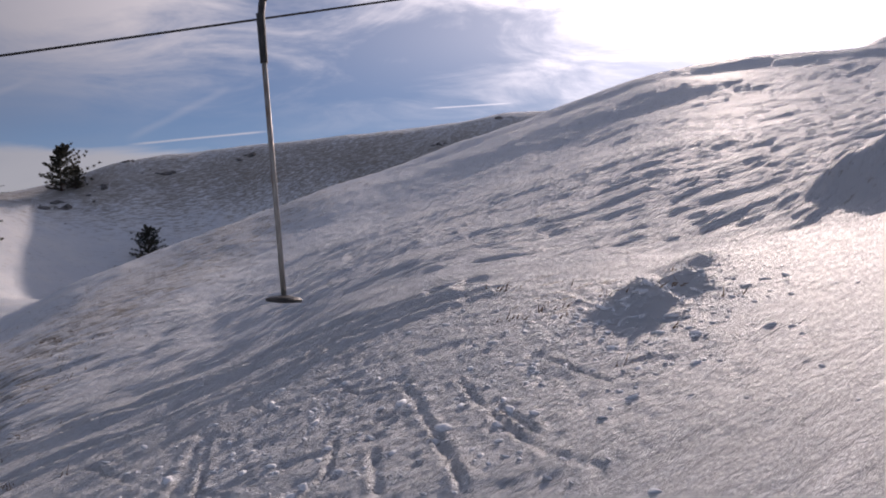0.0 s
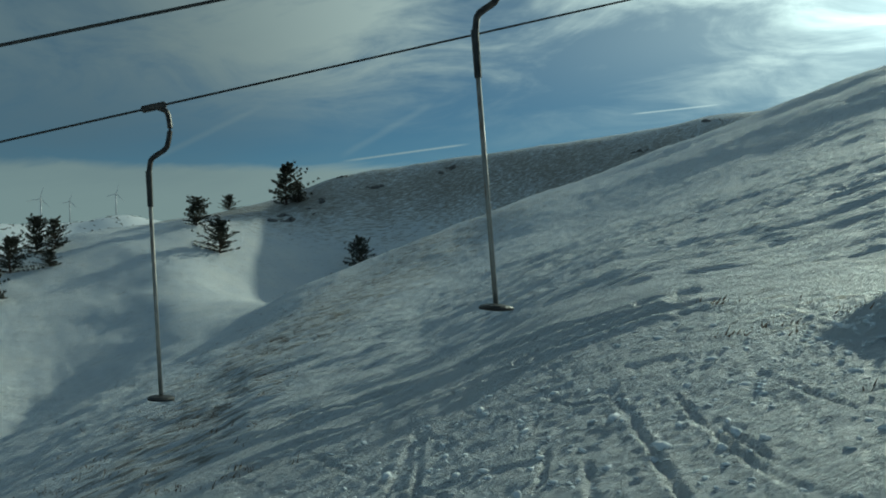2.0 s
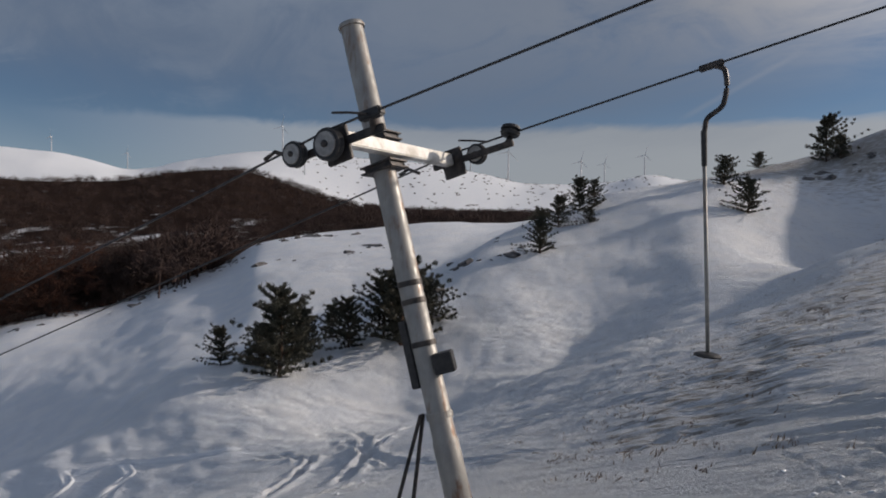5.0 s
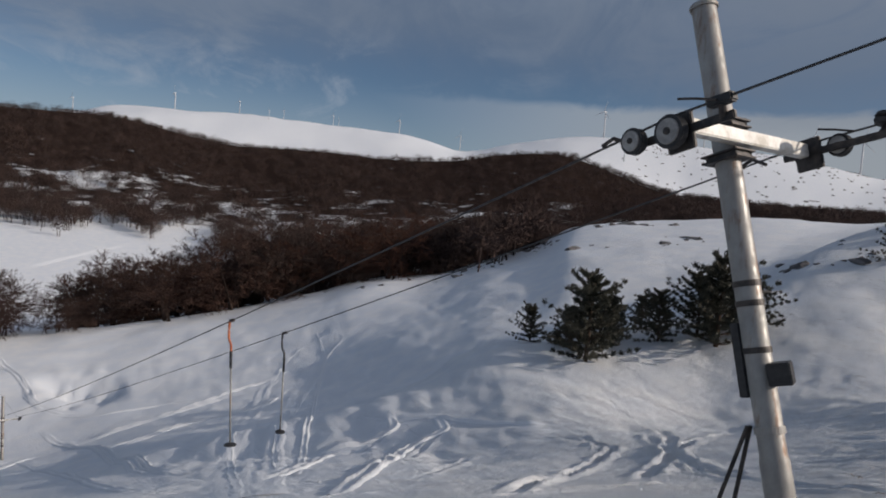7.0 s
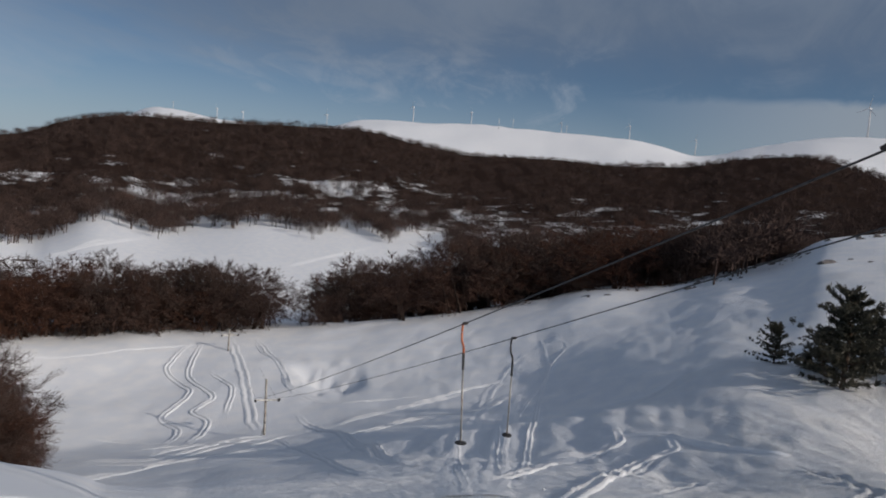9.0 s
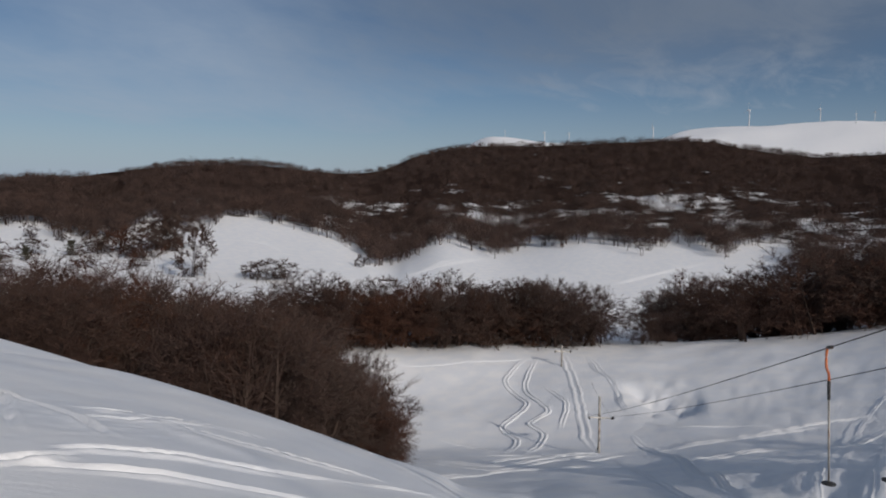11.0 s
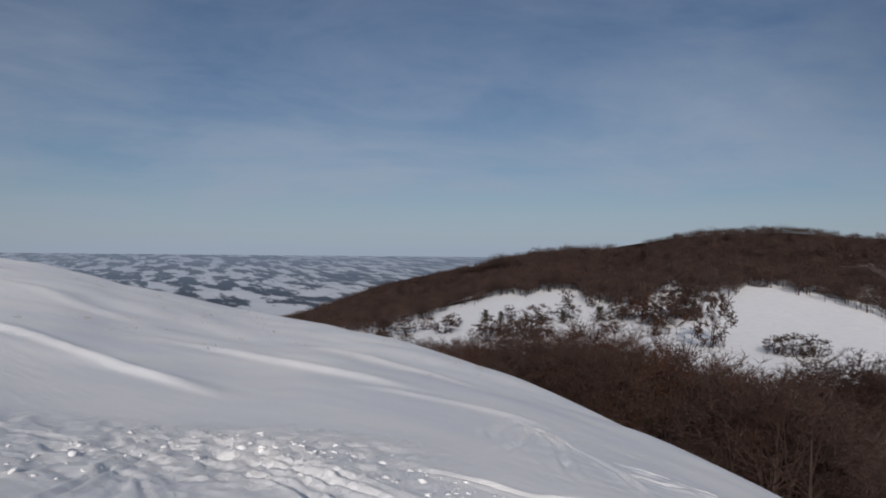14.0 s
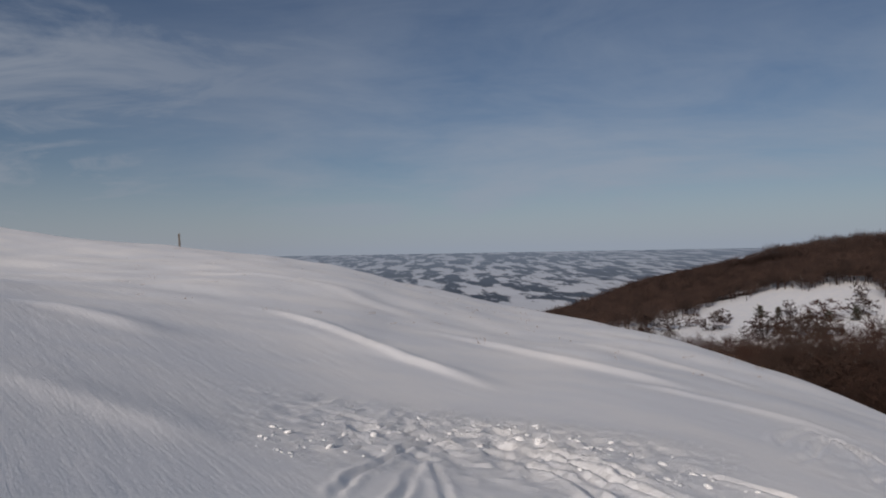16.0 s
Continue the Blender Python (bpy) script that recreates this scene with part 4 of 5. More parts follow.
def lift_pylon(at_arm, tall, below, label):
    """A leaning tube with a crossbeam and a set of sheaves on each side. Built with the crossbeam's middle at its origin, x uphill."""
    base = at_arm
    yaw = math.degrees(math.atan2(LINE_WAY.y, LINE_WAY.x))
    py = thing("lift_pylon", Matrix.Translation(base) @ pose(0, 0, 0, 0, 0, yaw), label, "ski lift pylon", "lift pylons")
    lean = Vector((-0.29, 0, 1)).normalized()
    top, foot = lean * tall, lean * -below
    bm = lathe(bmesh.new(), foot, lean, [(0.143, 0), (0.143, below * 0.28), (0.131, below * 0.29), (0.131, below + tall - 0.05), (0.130, below + tall)], 32)
    tubeob = part("tube", bm, STEEL, py, smooth=True)
    part("cap", lathe(bmesh.new(), top, lean, [(0.12, -0.03), (0.150, -0.03), (0.153, 0.0), (0.142, 0.02), (0.11, 0.025)], 32), STEEL, py, "flanged pipe end")
    # crossbeam and its clamps
    tilt = Matrix.Translation((0.19, 0, 0)) @ pose(0, 0, 0, 0, -16, 0)
    part("crossbeam", box(bmesh.new(), (0, 0.12, 0), (0.12, 2.3, 0.15), tilt, 0.012), WORN, py, "worn pale painted steel crossbeam")
    for s in (-1, 1):
        bm = bmesh.new()
        box(bm, (-0.17, 0, 0.13 * s), (0.42, 0.36, 0.02), tilt, 0.004)
        box(bm, (-0.17, 0, 0.20 * s), (0.42, 0.36, 0.02), tilt, 0.004)
        box(bm, (-0.17, 0, 0.165 * s), (0.34, 0.30, 0.05), tilt, 0.004)
        c = part("clamp_plate", bm, DARK, py)
        for u in (-1, 1):
            part("bolt", rod(bmesh.new(), tilt @ Vector((0.0, 0.14 * u, 0.10 * s)), tilt @ Vector((0.0, 0.14 * u, 0.23 * s)), 0.014, sides=6), DARK, c)
    # sheave trains: the rope runs over the wheels
    slope = Vector((1, 0, RISE)).normalized()
    for s in (-1, 1):
        mid = Vector((0.2, -1.13 if s < 0 else 1.42, 0.07 if s < 0 else 0.12))
        back = Vector((0, -0.09 * s, 0))
        part("hanger_plate", box(bmesh.new(), (0, 0, 0), (0.30, 0.05, 0.36), Matrix.Translation(mid + back + Vector((0.02, 0, -0.15))) @ pose(0, 0, 0, 0, -16, 0), 0.01), DARK, py)
        part("rocker_arm", box(bmesh.new(), (0, 0, 0), (1.15, 0.05, 0.08), Matrix.Translation(mid + back + slope * (0.3 if s > 0 else 0.02) + Vector((0, 0, -0.14))) @ pose(0, 0, 0, 0, -14, 0), 0.01), DARK, py)
        for u, r in ((-0.46, 0.135), (-0.02, 0.165)) if s < 0 else ((-0.05, 0.14), (0.32, 0.13)):
            wheel_on(py, mid + slope * u + Vector((0, 0, -r * 0.88)), r, (0, 1, 0), "black rubber-lined lift wheel")
        end = 0.5 if s < 0 else 0.8
        pad = part("rope_guide", lathe(bmesh.new(), mid + slope * end + Vector((0, -0.02, 0.03)), (0, 0.25, 1), [(0.05, -0.07), (0.11, -0.06), (0.125, -0.02), (0.09, 0.0), (0.125, 0.02), (0.11, 0.06), (0.04, 0.07)], 18), BLACK, py, "black rope guide roller") if s > 0 else \
            part("rope_guide", box(bmesh.new(), (0, 0, 0), (0.26, 0.11, 0.09), Matrix.Translation(mid + slope * end + Vector((0, 0.0, -0.01))) @ pose(0, 0, 0, 0, -14, 0), 0.015), BLACK, py, "black rope guide block")
        part("guide_bracket", rod(bmesh.new(), mid + back + slope * (end - 0.03) + Vector((0, 0, -0.15)), mid + slope * end + Vector((0, 0, -0.03)), 0.035, sides=8), DARK, py)
        part("rope_catcher", tube(bmesh.new(), [mid + back + slope * -0.5 + Vector((0, 0, -0.14)), mid + slope * -0.72 + Vector((0, -0.02, -0.02)), mid + slope * -0.86 + Vector((0, -0.02, -0.06))], 0.022), DARK, py)
        part("guide_rod", tube(bmesh.new(), [mid + slope * 0.1 + Vector((0, -0.1, 0.11)), mid + slope * 0.3 + Vector((0, -0.10, 0.05)), mid + slope * 0.5 + Vector((0, -0.08, -0.02))], 0.012), DARK, py)
    # bands, boxes and steps on the tube
    for h in (-1.55, -1.75, -2.22):
        part("band", lathe(bmesh.new(), lean * h, lean, [(0.130, -0.03), (0.141, -0.03), (0.141, 0.03), (0.130, 0.03)], 28), DARK, py, "black steel band")
    part("warning_box", box(bmesh.new(), (0, 0, 0), (0.22, 0.18, 0.22), Matrix.Translation(lean * -2.45 + Vector((0.21, -0.02, 0.05))) @ pose(0, 0, 0, 0, -16, 20), 0.01), BLACK, py, "small black box")
    part("cable_cover", box(bmesh.new(), (0, 0, 0), (0.10, 0.16, 0.75), Matrix.Translation(lean * -2.35 + Vector((-0.165, -0.02, 0))) @ pose(0, 0, 0, 0, -16, 0), 0.01), BLACK, py, "black cable cover")
    # two stays from a collar to the snow
    collar = part("stay_collar", lathe(bmesh.new(), lean * -3.0, lean, [(0.130, -0.035), (0.148, -0.035), (0.148, 0.035), (0.130, 0.035)], 28), STEEL, py)
    for u in (-0.05, 0.22):
        part("stay", rod(bmesh.new(), lean * -3.0 + Vector((-0.17, -0.10 + u * 0.2, 0)), Vector((0.42 + u * 0.9, -0.42 + u * 0.5, -below * 0.957 - 0.2)), 0.022, sides=8), DARK, py)
    return py


ARM_1 = Vector((-7.44, 3.77, 0.97 + EYE - 0.02))
ARM_2 = at(111.2, 80.0)
ARM_2.z += 4.0
g1 = ground(-6.3, 4.3)
lift_pylon(ARM_1, 1.50, (ARM_1.z - g1) * 1.05 + 0.35, "leaning galvanised steel lift pylon with black sheaves")
lift_pylon(ARM_2, 2.2, 4.5, "far galvanised steel lift pylon standing in tracked snow")

ARM_3 = at(114.3, 119.0)
ARM_3.z += 2.3
lift_pylon(ARM_3, 0.9, 2.7, "small distant lift pylon on the lip of the hollow")


def rope_point(side, s):
    """A point of the rope on one side (-1 near, 1 far); s metres uphill from the first pylon."""
    start = ARM_1 + LINE_SIDE * (-1.13 if side < 0 else 1.42) + LINE_WAY * 0.2 + Vector((0, 0, 0.07 if side < 0 else 0.12))
    if s >= 0:
        return start + LINE_WAY * s + Vector((0, 0, (0.262 if side < 0 else 0.256) * s))
    end = ARM_2 + LINE_SIDE * (1.13 * side) + Vector((0, 0, 0.15))
    t = min(-s / (Vector(end) - start).xy.length, 1.0)
    return start.lerp(end, t) - Vector((0, 0, 0.4 * 4 * t * (1 - t)))


for side in (-1, 1):
    pts = [rope_point(side, s) for s in list(np.linspace(-74.6, 0, 40)) + list(np.linspace(0.5, 70, 40))]
    low = rope_point(side, -74.6)
    pts = [low - LINE_WAY * d + Vector((0, 0, 0.16 * -d + 0.0010 * d * d)) for d in (70, 55, 40, 25, 10)] + pts
    tagged(part("haul_rope", tube(bmesh.new(), pts, 0.0125, 6), ROPE), "dark steel haul rope strung between the lift pylons", "steel rope", "haul ropes")


def tow_bar(side, s, drop, swing, grip, label, red=False):
    """A drag-lift hanger: rope clamp, bent spring tube, rod and a round seat plate."""
    p = rope_point(side, s)
    ob = thing("tow_bar", Matrix.Translation(p) @ pose(0, 0, 0, 0, 0, math.degrees(math.atan2(LINE_WAY.y, LINE_WAY.x))), label, "tow bar", "tow bars")
    hang = Vector((swing, 0, -1)).normalized()
    c = part("rope_clamp", box(bmesh.new(), (0, 0, 0.0), (0.26, 0.06, 0.07), pose(0, 0, 0, 0, -14, 0), 0.012), DARK, ob)
    neck = [Vector((0.02, 0, 0)), Vector((0.13 * grip, 0, -0.05)), Vector((0.16 * grip, 0, -0.22)), Vector((0.13 * grip, 0, -0.42)), Vector((-0.04 * grip, 0, -0.58)), Vector((-0.06 * grip, 0, -0.75))]
    part("spring_neck", tube(bmesh.new(), bend([tuple(v) for v in neck], 5), 0.028), ORANGE if red else DARK, ob, "faded orange bent neck" if red else "dark bent neck")
    a = neck[-1]
    part("spring_tube", rod(bmesh.new(), a + Vector((0, 0, 0.06)), a + hang * 0.32, 0.034, 0.03, 12), BLACK, ob)
    b = a + hang * drop
    part("rod", rod(bmesh.new(), a + hang * 0.3, b, 0.021, 0.021, 10), STEEL, ob, "thin galvanised rod", True)
    part("seat_plate", lathe(bmesh.new(), b, hang * -1 + Vector((0.12, 0, 0)), [(0.05, -0.03), (0.135, -0.02), (0.14, 0.0), (0.12, 0.015), (0.03, 0.03)], 18), BLACK, ob, "round black plastic seat plate")
    return ob


tow_bar(-1, 6.1, 2.15, 0.05, 1, "hanging tow bar with galvanised rod and round plate")
tow_bar(1, 3.1, 2.35, 0.04, 1, "hanging tow bar with grey rod and bent neck")
tow_bar(-1, -11.3, 2.0, 0.16, -1, "tow bar with orange neck swinging over packed snow", True)
tow_bar(1, -14.0, 2.0, 0.03, -1, "slim tow bar hanging over the lift track")

# ---- trees ----


def blade_arrays(p, q, r):
    """Many thin three-sided spikes at once: from p (thick end) to q (point)."""
    n = len(p)
    way = q - p
    way = way / np.maximum(np.linalg.norm(way, axis=1, keepdims=True), 1e-6)
    ref = np.where(np.abs(way[:, 2:3]) > 0.9, np.array([[1.0, 0, 0]]), np.array([[0, 0, 1.0]]))
    u = np.cross(way, ref)
    u /= np.linalg.norm(u, axis=1, keepdims=True)
    v = np.cross(way, u)
    r = np.broadcast_to(np.asarray(r, float).reshape(-1, 1), (n, 1))
    ring = [p + r * (math.cos(k) * u + math.sin(k) * v) for k in (0, 2.094, 4.189)]
    verts = np.stack(ring + [q], 1).reshape(-1, 3)
    o = np.arange(n)[:, None] * 4
    faces = np.concatenate([o + np.array([[0, 1, 3]]), o + np.array([[1, 2, 3]]), o + np.array([[2, 0, 3]])])
    return verts, faces


def sliver_arrays(p, q, r):
    """Fine twigs or needles: one thin leaf-shaped sliver each."""
    n = len(p)
    way = q - p
    side = np.cross(way, np.random.default_rng(n).normal(0, 1, (n, 3)))
    side /= np.maximum(np.linalg.norm(side, axis=1, keepdims=True), 1e-6)
    r = np.asarray(r, float).reshape(-1, 1)
    verts = np.stack([p - side * r, p + side * r, q], 1).reshape(-1, 3)
    return verts, np.arange(n * 3).reshape(-1, 3)


def joined(pieces):
    vs, fs, off = [], [], 0
    for v, f in pieces:
        vs.append(v)
        fs.append(f + off)
        off += len(v)
    return np.concatenate(vs), np.concatenate(fs)


def clumpy(rng, stems, clumps, twigs, wide, waist, fine):
    """A bare broadleaf: stems, limbs that end in clumps, and a haze of short twigs round every clump; 1 high."""
    p = np.zeros((stems, 3))
    p[:, :2] = rng.normal(0, 0.05 if stems > 1 else 0.0, (stems, 2))
    q = p + np.concatenate([rng.normal(0, 0.13 if stems > 1 else 0.03, (stems, 2)), rng.uniform(0.5, 0.75, (stems, 1))], 1)
    segs = [(p, q, rng.uniform(0.010, 0.017, stems) * (1.0 if stems > 2 else 1.5))]
    ang, el = rng.uniform(0, 6.283, clumps), np.arcsin(rng.uniform(-0.92, 1.0, clumps))
    reach = rng.uniform(0.45, 0.86, clumps) * (1 + 0.14 * np.sin(2 * ang + rng.uniform(0, 6)))
    c = np.stack([wide * np.cos(el) * np.cos(ang) * reach, wide * np.cos(el) * np.sin(ang) * reach, waist + (0.93 - waist) * np.sin(el) * reach / 0.8], 1)
    c[:, 2] = np.maximum(c[:, 2], 0.12)
    i = rng.integers(0, stems, clumps)
    t = rng.uniform(0.25, 0.95, (clumps, 1))
    a = p[i] + (q[i] - p[i]) * t
    a[:, 2] = np.clip(a[:, 2], 0.05, np.maximum(c[:, 2] - 0.08, 0.05))
    segs.append((a, c, np.full(clumps, 0.0026)))
    n = clumps * 7
    j = np.repeat(np.arange(clumps), 7)
    out = c[j] - np.array([[0, 0, waist - 0.1]])
    out = out / np.linalg.norm(out, axis=1, keepdims=True) + rng.normal(0, 0.75, (n, 3))
    size = rng.uniform(0.08, 0.17, clumps)
    e = c[j] + out / np.linalg.norm(out, axis=1, keepdims=True) * size[j][:, None]
    segs.append((c[j], e, np.full(n, 0.0013)))
    k = rng.integers(0, n, twigs)
    b = c[j[k]] + (e[k] - c[j[k]]) * rng.uniform(0.1, 1.0, (twigs, 1))
    w = out[k] * 0.5 + rng.normal(0, 0.8, (twigs, 3)) + np.array([[0, 0, 0.2]])
    w /= np.linalg.norm(w, axis=1, keepdims=True)
    segs.append((b, b + w * rng.uniform(0.02, 0.065, (twigs, 1)), np.full(twigs, 0.0019 * fine)))
    return segs


def bare_tree(seed, stems, counts, wide, waist, label, fine=1.0):
    rng = np.random.default_rng(seed)
    segs = clumpy(rng, stems, counts[0], counts[1], wide, waist, fine)
    ob = thing("bare_tree", Matrix(), label, "bare tree", "bare trees in the thicket")
    new("trunk", mesh_arrays("trunk", *blade_arrays(*segs[0]), TRUNK)).parent = ob
    crown = joined([blade_arrays(*segs[1]), blade_arrays(*segs[2]), sliver_arrays(*segs[3])])
    new("crown", mesh_arrays("crown", *crown, TWIG)).parent = ob
    return ob


BARE = [bare_tree(5 + k, 5, (90, 5200), 0.50, 0.46, "leafless brown shrubby tree in the snow", 1.45) for k in range(3)]
BARE += [bare_tree(15 + k, 2, (90, 5200), 0.50, 0.54, "leafless brown beech tree standing in snow", 1.45) for k in range(2)]
LOW = [bare_tree(25 + k, 4, (60, 3000), 0.50, 0.46, "leafless grey-brown bush on the snowy meadow", 5.0) for k in range(3)]
FINE = [bare_tree(35 + k, 7, (130, 9000), 0.50, 0.44, "leafless reddish-brown shrubby tree in the thicket", 0.72) for k in range(4)]
used = set()


def plant(kinds, k, place, tall, wide, turn):
    """The next tree of a kind: the pattern itself the first time, a copy after that."""
    ob = kinds[k % len(kinds)]
    m = Matrix.Translation(place - Vector((0, 0, 0.02 * tall))) @ pose(0, 0, 0, 0, 0, turn)
    if ob.name in used:
        ob = copy_thing(ob, m)
    used.add(ob.name)
    ob.matrix_basis = m @ Matrix.Diagonal((wide, wide, tall, 1))
    return ob


def crown_line(rows, az):
    return float(np.interp(az, [r[0] for r in rows], [r[1] for r in rows]))


# the thicket below the near brow: top of its outline by heading
TOP_R = [(128.3, -17.5), (130, -14.5), (133, -11.5), (137, -7.3), (142, -5.2), (148, -4.7), (155, -6.1), (161, -6.9), (166, -7.2), (170, -7.4)]
rng = random.Random(4)
for k in range(150):
    az = rng.uniform(128.6, 168)
    d = rng.uniform(40, 105) if az > 133 else rng.uniform(40, 62)
    p = at(az, d)
    tall = (d * math.tan(radians(crown_line(TOP_R, az) + 1.05 - rng.triangular(0, 4.0, 0.4))) + EYE - p.z)
    if tall < 1.5:
        continue
    tall = min(tall, rng.uniform(9, 14))
    plant(FINE, rng.randrange(4), p, tall, tall * rng.uniform(1.0, 1.4), rng.uniform(0, 360))
# the row behind the hollow's far lip, with a gap where the lift goes on
TOP_M = [(73, -1.0), (82, -1.2), (89, -1.7), (97, -3.5), (105, -5.8), (107, -7.2), (108.6, -8.8), (111.5, -8.6), (113, -7.4), (116, -7.0), (120, -7.2), (126, -7.2), (131, -7.4), (136, -7.6)]
for k in range(142):
    az = 73 + 35.6 * k / 76 + rng.uniform(-0.3, 0.3) if k < 76 else 111.6 + 25.5 * (k - 76) / 66
    d0, _ = line_at("shoulder", az)
    d = float(d0) + (rng.uniform(4, 40) if az < 109 else rng.uniform(3, 20))
    p = at(az, d)
    tall = min(d * math.tan(radians(crown_line(TOP_M, az) + 0.95 - rng.triangular(0, 3.4, 0.3) + 0.45 * math.sin(az * 2.3) + 0.35 * math.sin(az * 5.1))) + EYE - p.z, rng.uniform(12, 18))
    if tall > 2:
        plant(BARE, rng.randrange(5), p, tall, tall * rng.uniform(1.15, 1.6), rng.uniform(0, 360))
# single trees and low bushes on the far meadow
for k in range(22):
    az = rng.uniform(145, 171)
    lo = -4.2 - (az - 150) * 0.11
    p, d = seat(az, lo - rng.uniform(0.0, 2.0), 190, 400)
    tall = rng.uniform(4, 9)
    plant(LOW, rng.randrange(3), p, tall, tall * rng.uniform(1.2, 2.2), rng.uniform(0, 360))
for az, angle, top, wide in ((143.15, -6.67, -1.95, 0.75), (145.2, -4.5, -1.35, 1.0), (144.5, -4.6, -1.7, 1.1), (145.9, -4.6, -1.9, 1.2), (157.5, -6.7, -4.7, 1.6), (156.6, -6.6, -5.0, 1.6), (166.7, -6.2, -4.9, 1.7), (146.6, -5.2, -2.4, 1.0), (147.9, -5.0, -2.7, 1.1), (149.5, -4.6, -3.0, 1.2), (137.8, -6.9, -5.2, 2.0), (136.5, -6.9, -5.4, 1.8), (139, -6.8, -5.6, 1.8), (130.6, -5.9, -4.8, 1.0), (130.0, -5.7, -5.1, 1.2),
                              (152, -3.9, -2.6, 1.0), (154, -3.6, -2.5, 1.1), (150.8, -3.6, -2.4, 1.0), (145.2, -4.6, -2.8, 1.2), (158.5, -5.0, -3.9, 1.4), (163, -5.6, -4.5, 1.5), (165, -5.9, -4.8, 1.5), (160, -6.3, -4.8, 1.6), (157, -6.4, -4.8, 1.6)):
    p, d = seat(az, angle, 190, 420)
    tall = d * (math.tan(radians(top)) - math.tan(radians(angle)))
    plant(LOW, rng.randrange(3), p, tall, tall * wide, rng.uniform(0, 360))


def far_tree(gen, twigs, waist, wide, fat, stems):
    """A small bare tree for the far woods: trunk, a few limbs and a lumpy round crown of twigs; 1 high."""
    p = np.concatenate([gen.normal(0, 0.05 * (stems - 1), (stems, 2)), np.zeros((stems, 1))], 1)
    q = p + np.concatenate([gen.normal(0, 0.04, (stems, 2)), gen.uniform(0.6, 0.75, (stems, 1))], 1)
    ang, el = gen.uniform(0, 6.283, twigs), np.arcsin(gen.uniform(-0.85, 1.0, twigs))
    a1, a2 = gen.uniform(0, 6, 2)
    lump = 0.84 + 0.16 * np.sin(3 * ang + a1) * np.cos(3 * el + a2)
    r = gen.uniform(0.2, 1.0, twigs) ** 0.5 * lump
    c = np.stack([wide * r * np.cos(el) * np.cos(ang), wide * r * np.cos(el) * np.sin(ang), waist + (0.97 - waist) * r * np.sin(el)], 1)
    way = (c - np.array([[0, 0, waist - 0.25]])) * 1.6 + gen.normal(0, 0.45, (twigs, 3))
    way /= np.linalg.norm(way, axis=1, keepdims=True)
    n = 8
    ends = c[gen.integers(0, twigs, n)]
    start = q[gen.integers(0, stems, n)] * np.array([[1, 1, 0.8]])
    return joined([blade_arrays(p, q, np.full(stems, 0.017)), sliver_arrays(start, ends, np.full(n, 0.010)),
                   sliver_arrays(c - way * 0.05, c + way * gen.uniform(0.06, 0.13, (twigs, 1)), np.full(twigs, fat))])


def woods():
    """The leafless forest on the far hills, too many trees to count."""
    gen = np.random.default_rng(12)
    patterns = [far_tree(gen, 84, 0.60, 0.46, 0.0125, 1) for _ in range(6)]
    # trees at the wood's edge show their trunks and finer crowns
    rim = [far_tree(gen, 230, 0.58, 0.46, 0.0072, 1 + k % 2) for k in range(6)]
    verts, faces, off = [], [], 0
    count = 0
    for az, t in zip(gen.uniform(47, 183, 10500), gen.uniform(0, 1, 10500)):
        d0, d1 = float(line_at("edge", az)[0]), float(line_at("wooded", az)[0])
        if 72 < az < 98:
            d0 = float(line_at("shoulder", az)[0]) + 25 + max(0, az - 88) * 12
        d0 += 70 * float(fbm(np.array([az * 0.35]), np.array([3.3]), 4, 91)[0])
        d = d0 - (0 if 70 < az < 100 else 18 + 22 * gen.random() ** 3) + (d1 * 1.02 - d0) * t ** 1.3
        x, y = -d * math.sin(radians(az)), d * math.cos(radians(az))
        if d > d0 + 60 and az > 98 and float(fbm(np.array([x * 0.012]), np.array([y * 0.012]), 3, 41)[0]) > 0.38:
            continue
        p = at(az, d)
        v, f = rim[count % 6] if d < d0 + 110 else patterns[count % 6]
        tall = gen.uniform(7.5, 13) * (1.0 if t < 0.85 else 0.55 + 0.2 * (120 < az < 146)) * (0.75 if az > 160 else 1.0)
        turn, wide = gen.uniform(0, 6.28), tall * gen.uniform(0.9, 1.35)
        c, s = math.cos(turn), math.sin(turn)
        w = np.stack([(v[:, 0] * c - v[:, 1] * s) * wide + p.x, (v[:, 0] * s + v[:, 1] * c) * wide + p.y, v[:, 2] * tall + p.z - 0.4 - 0.25 * tall * max(0.0, t - 0.6) / 0.4], 1)
        verts.append(w)
        faces.append(f + off)
        off += len(w)
        count += 1
    me = mesh_arrays("forest", np.concatenate(verts), np.concatenate(faces), FAR_TWIG)
    tagged(new("forest", me), "leafless brown beech forest covering the far hills", "forest", kind="stuff")


woods()


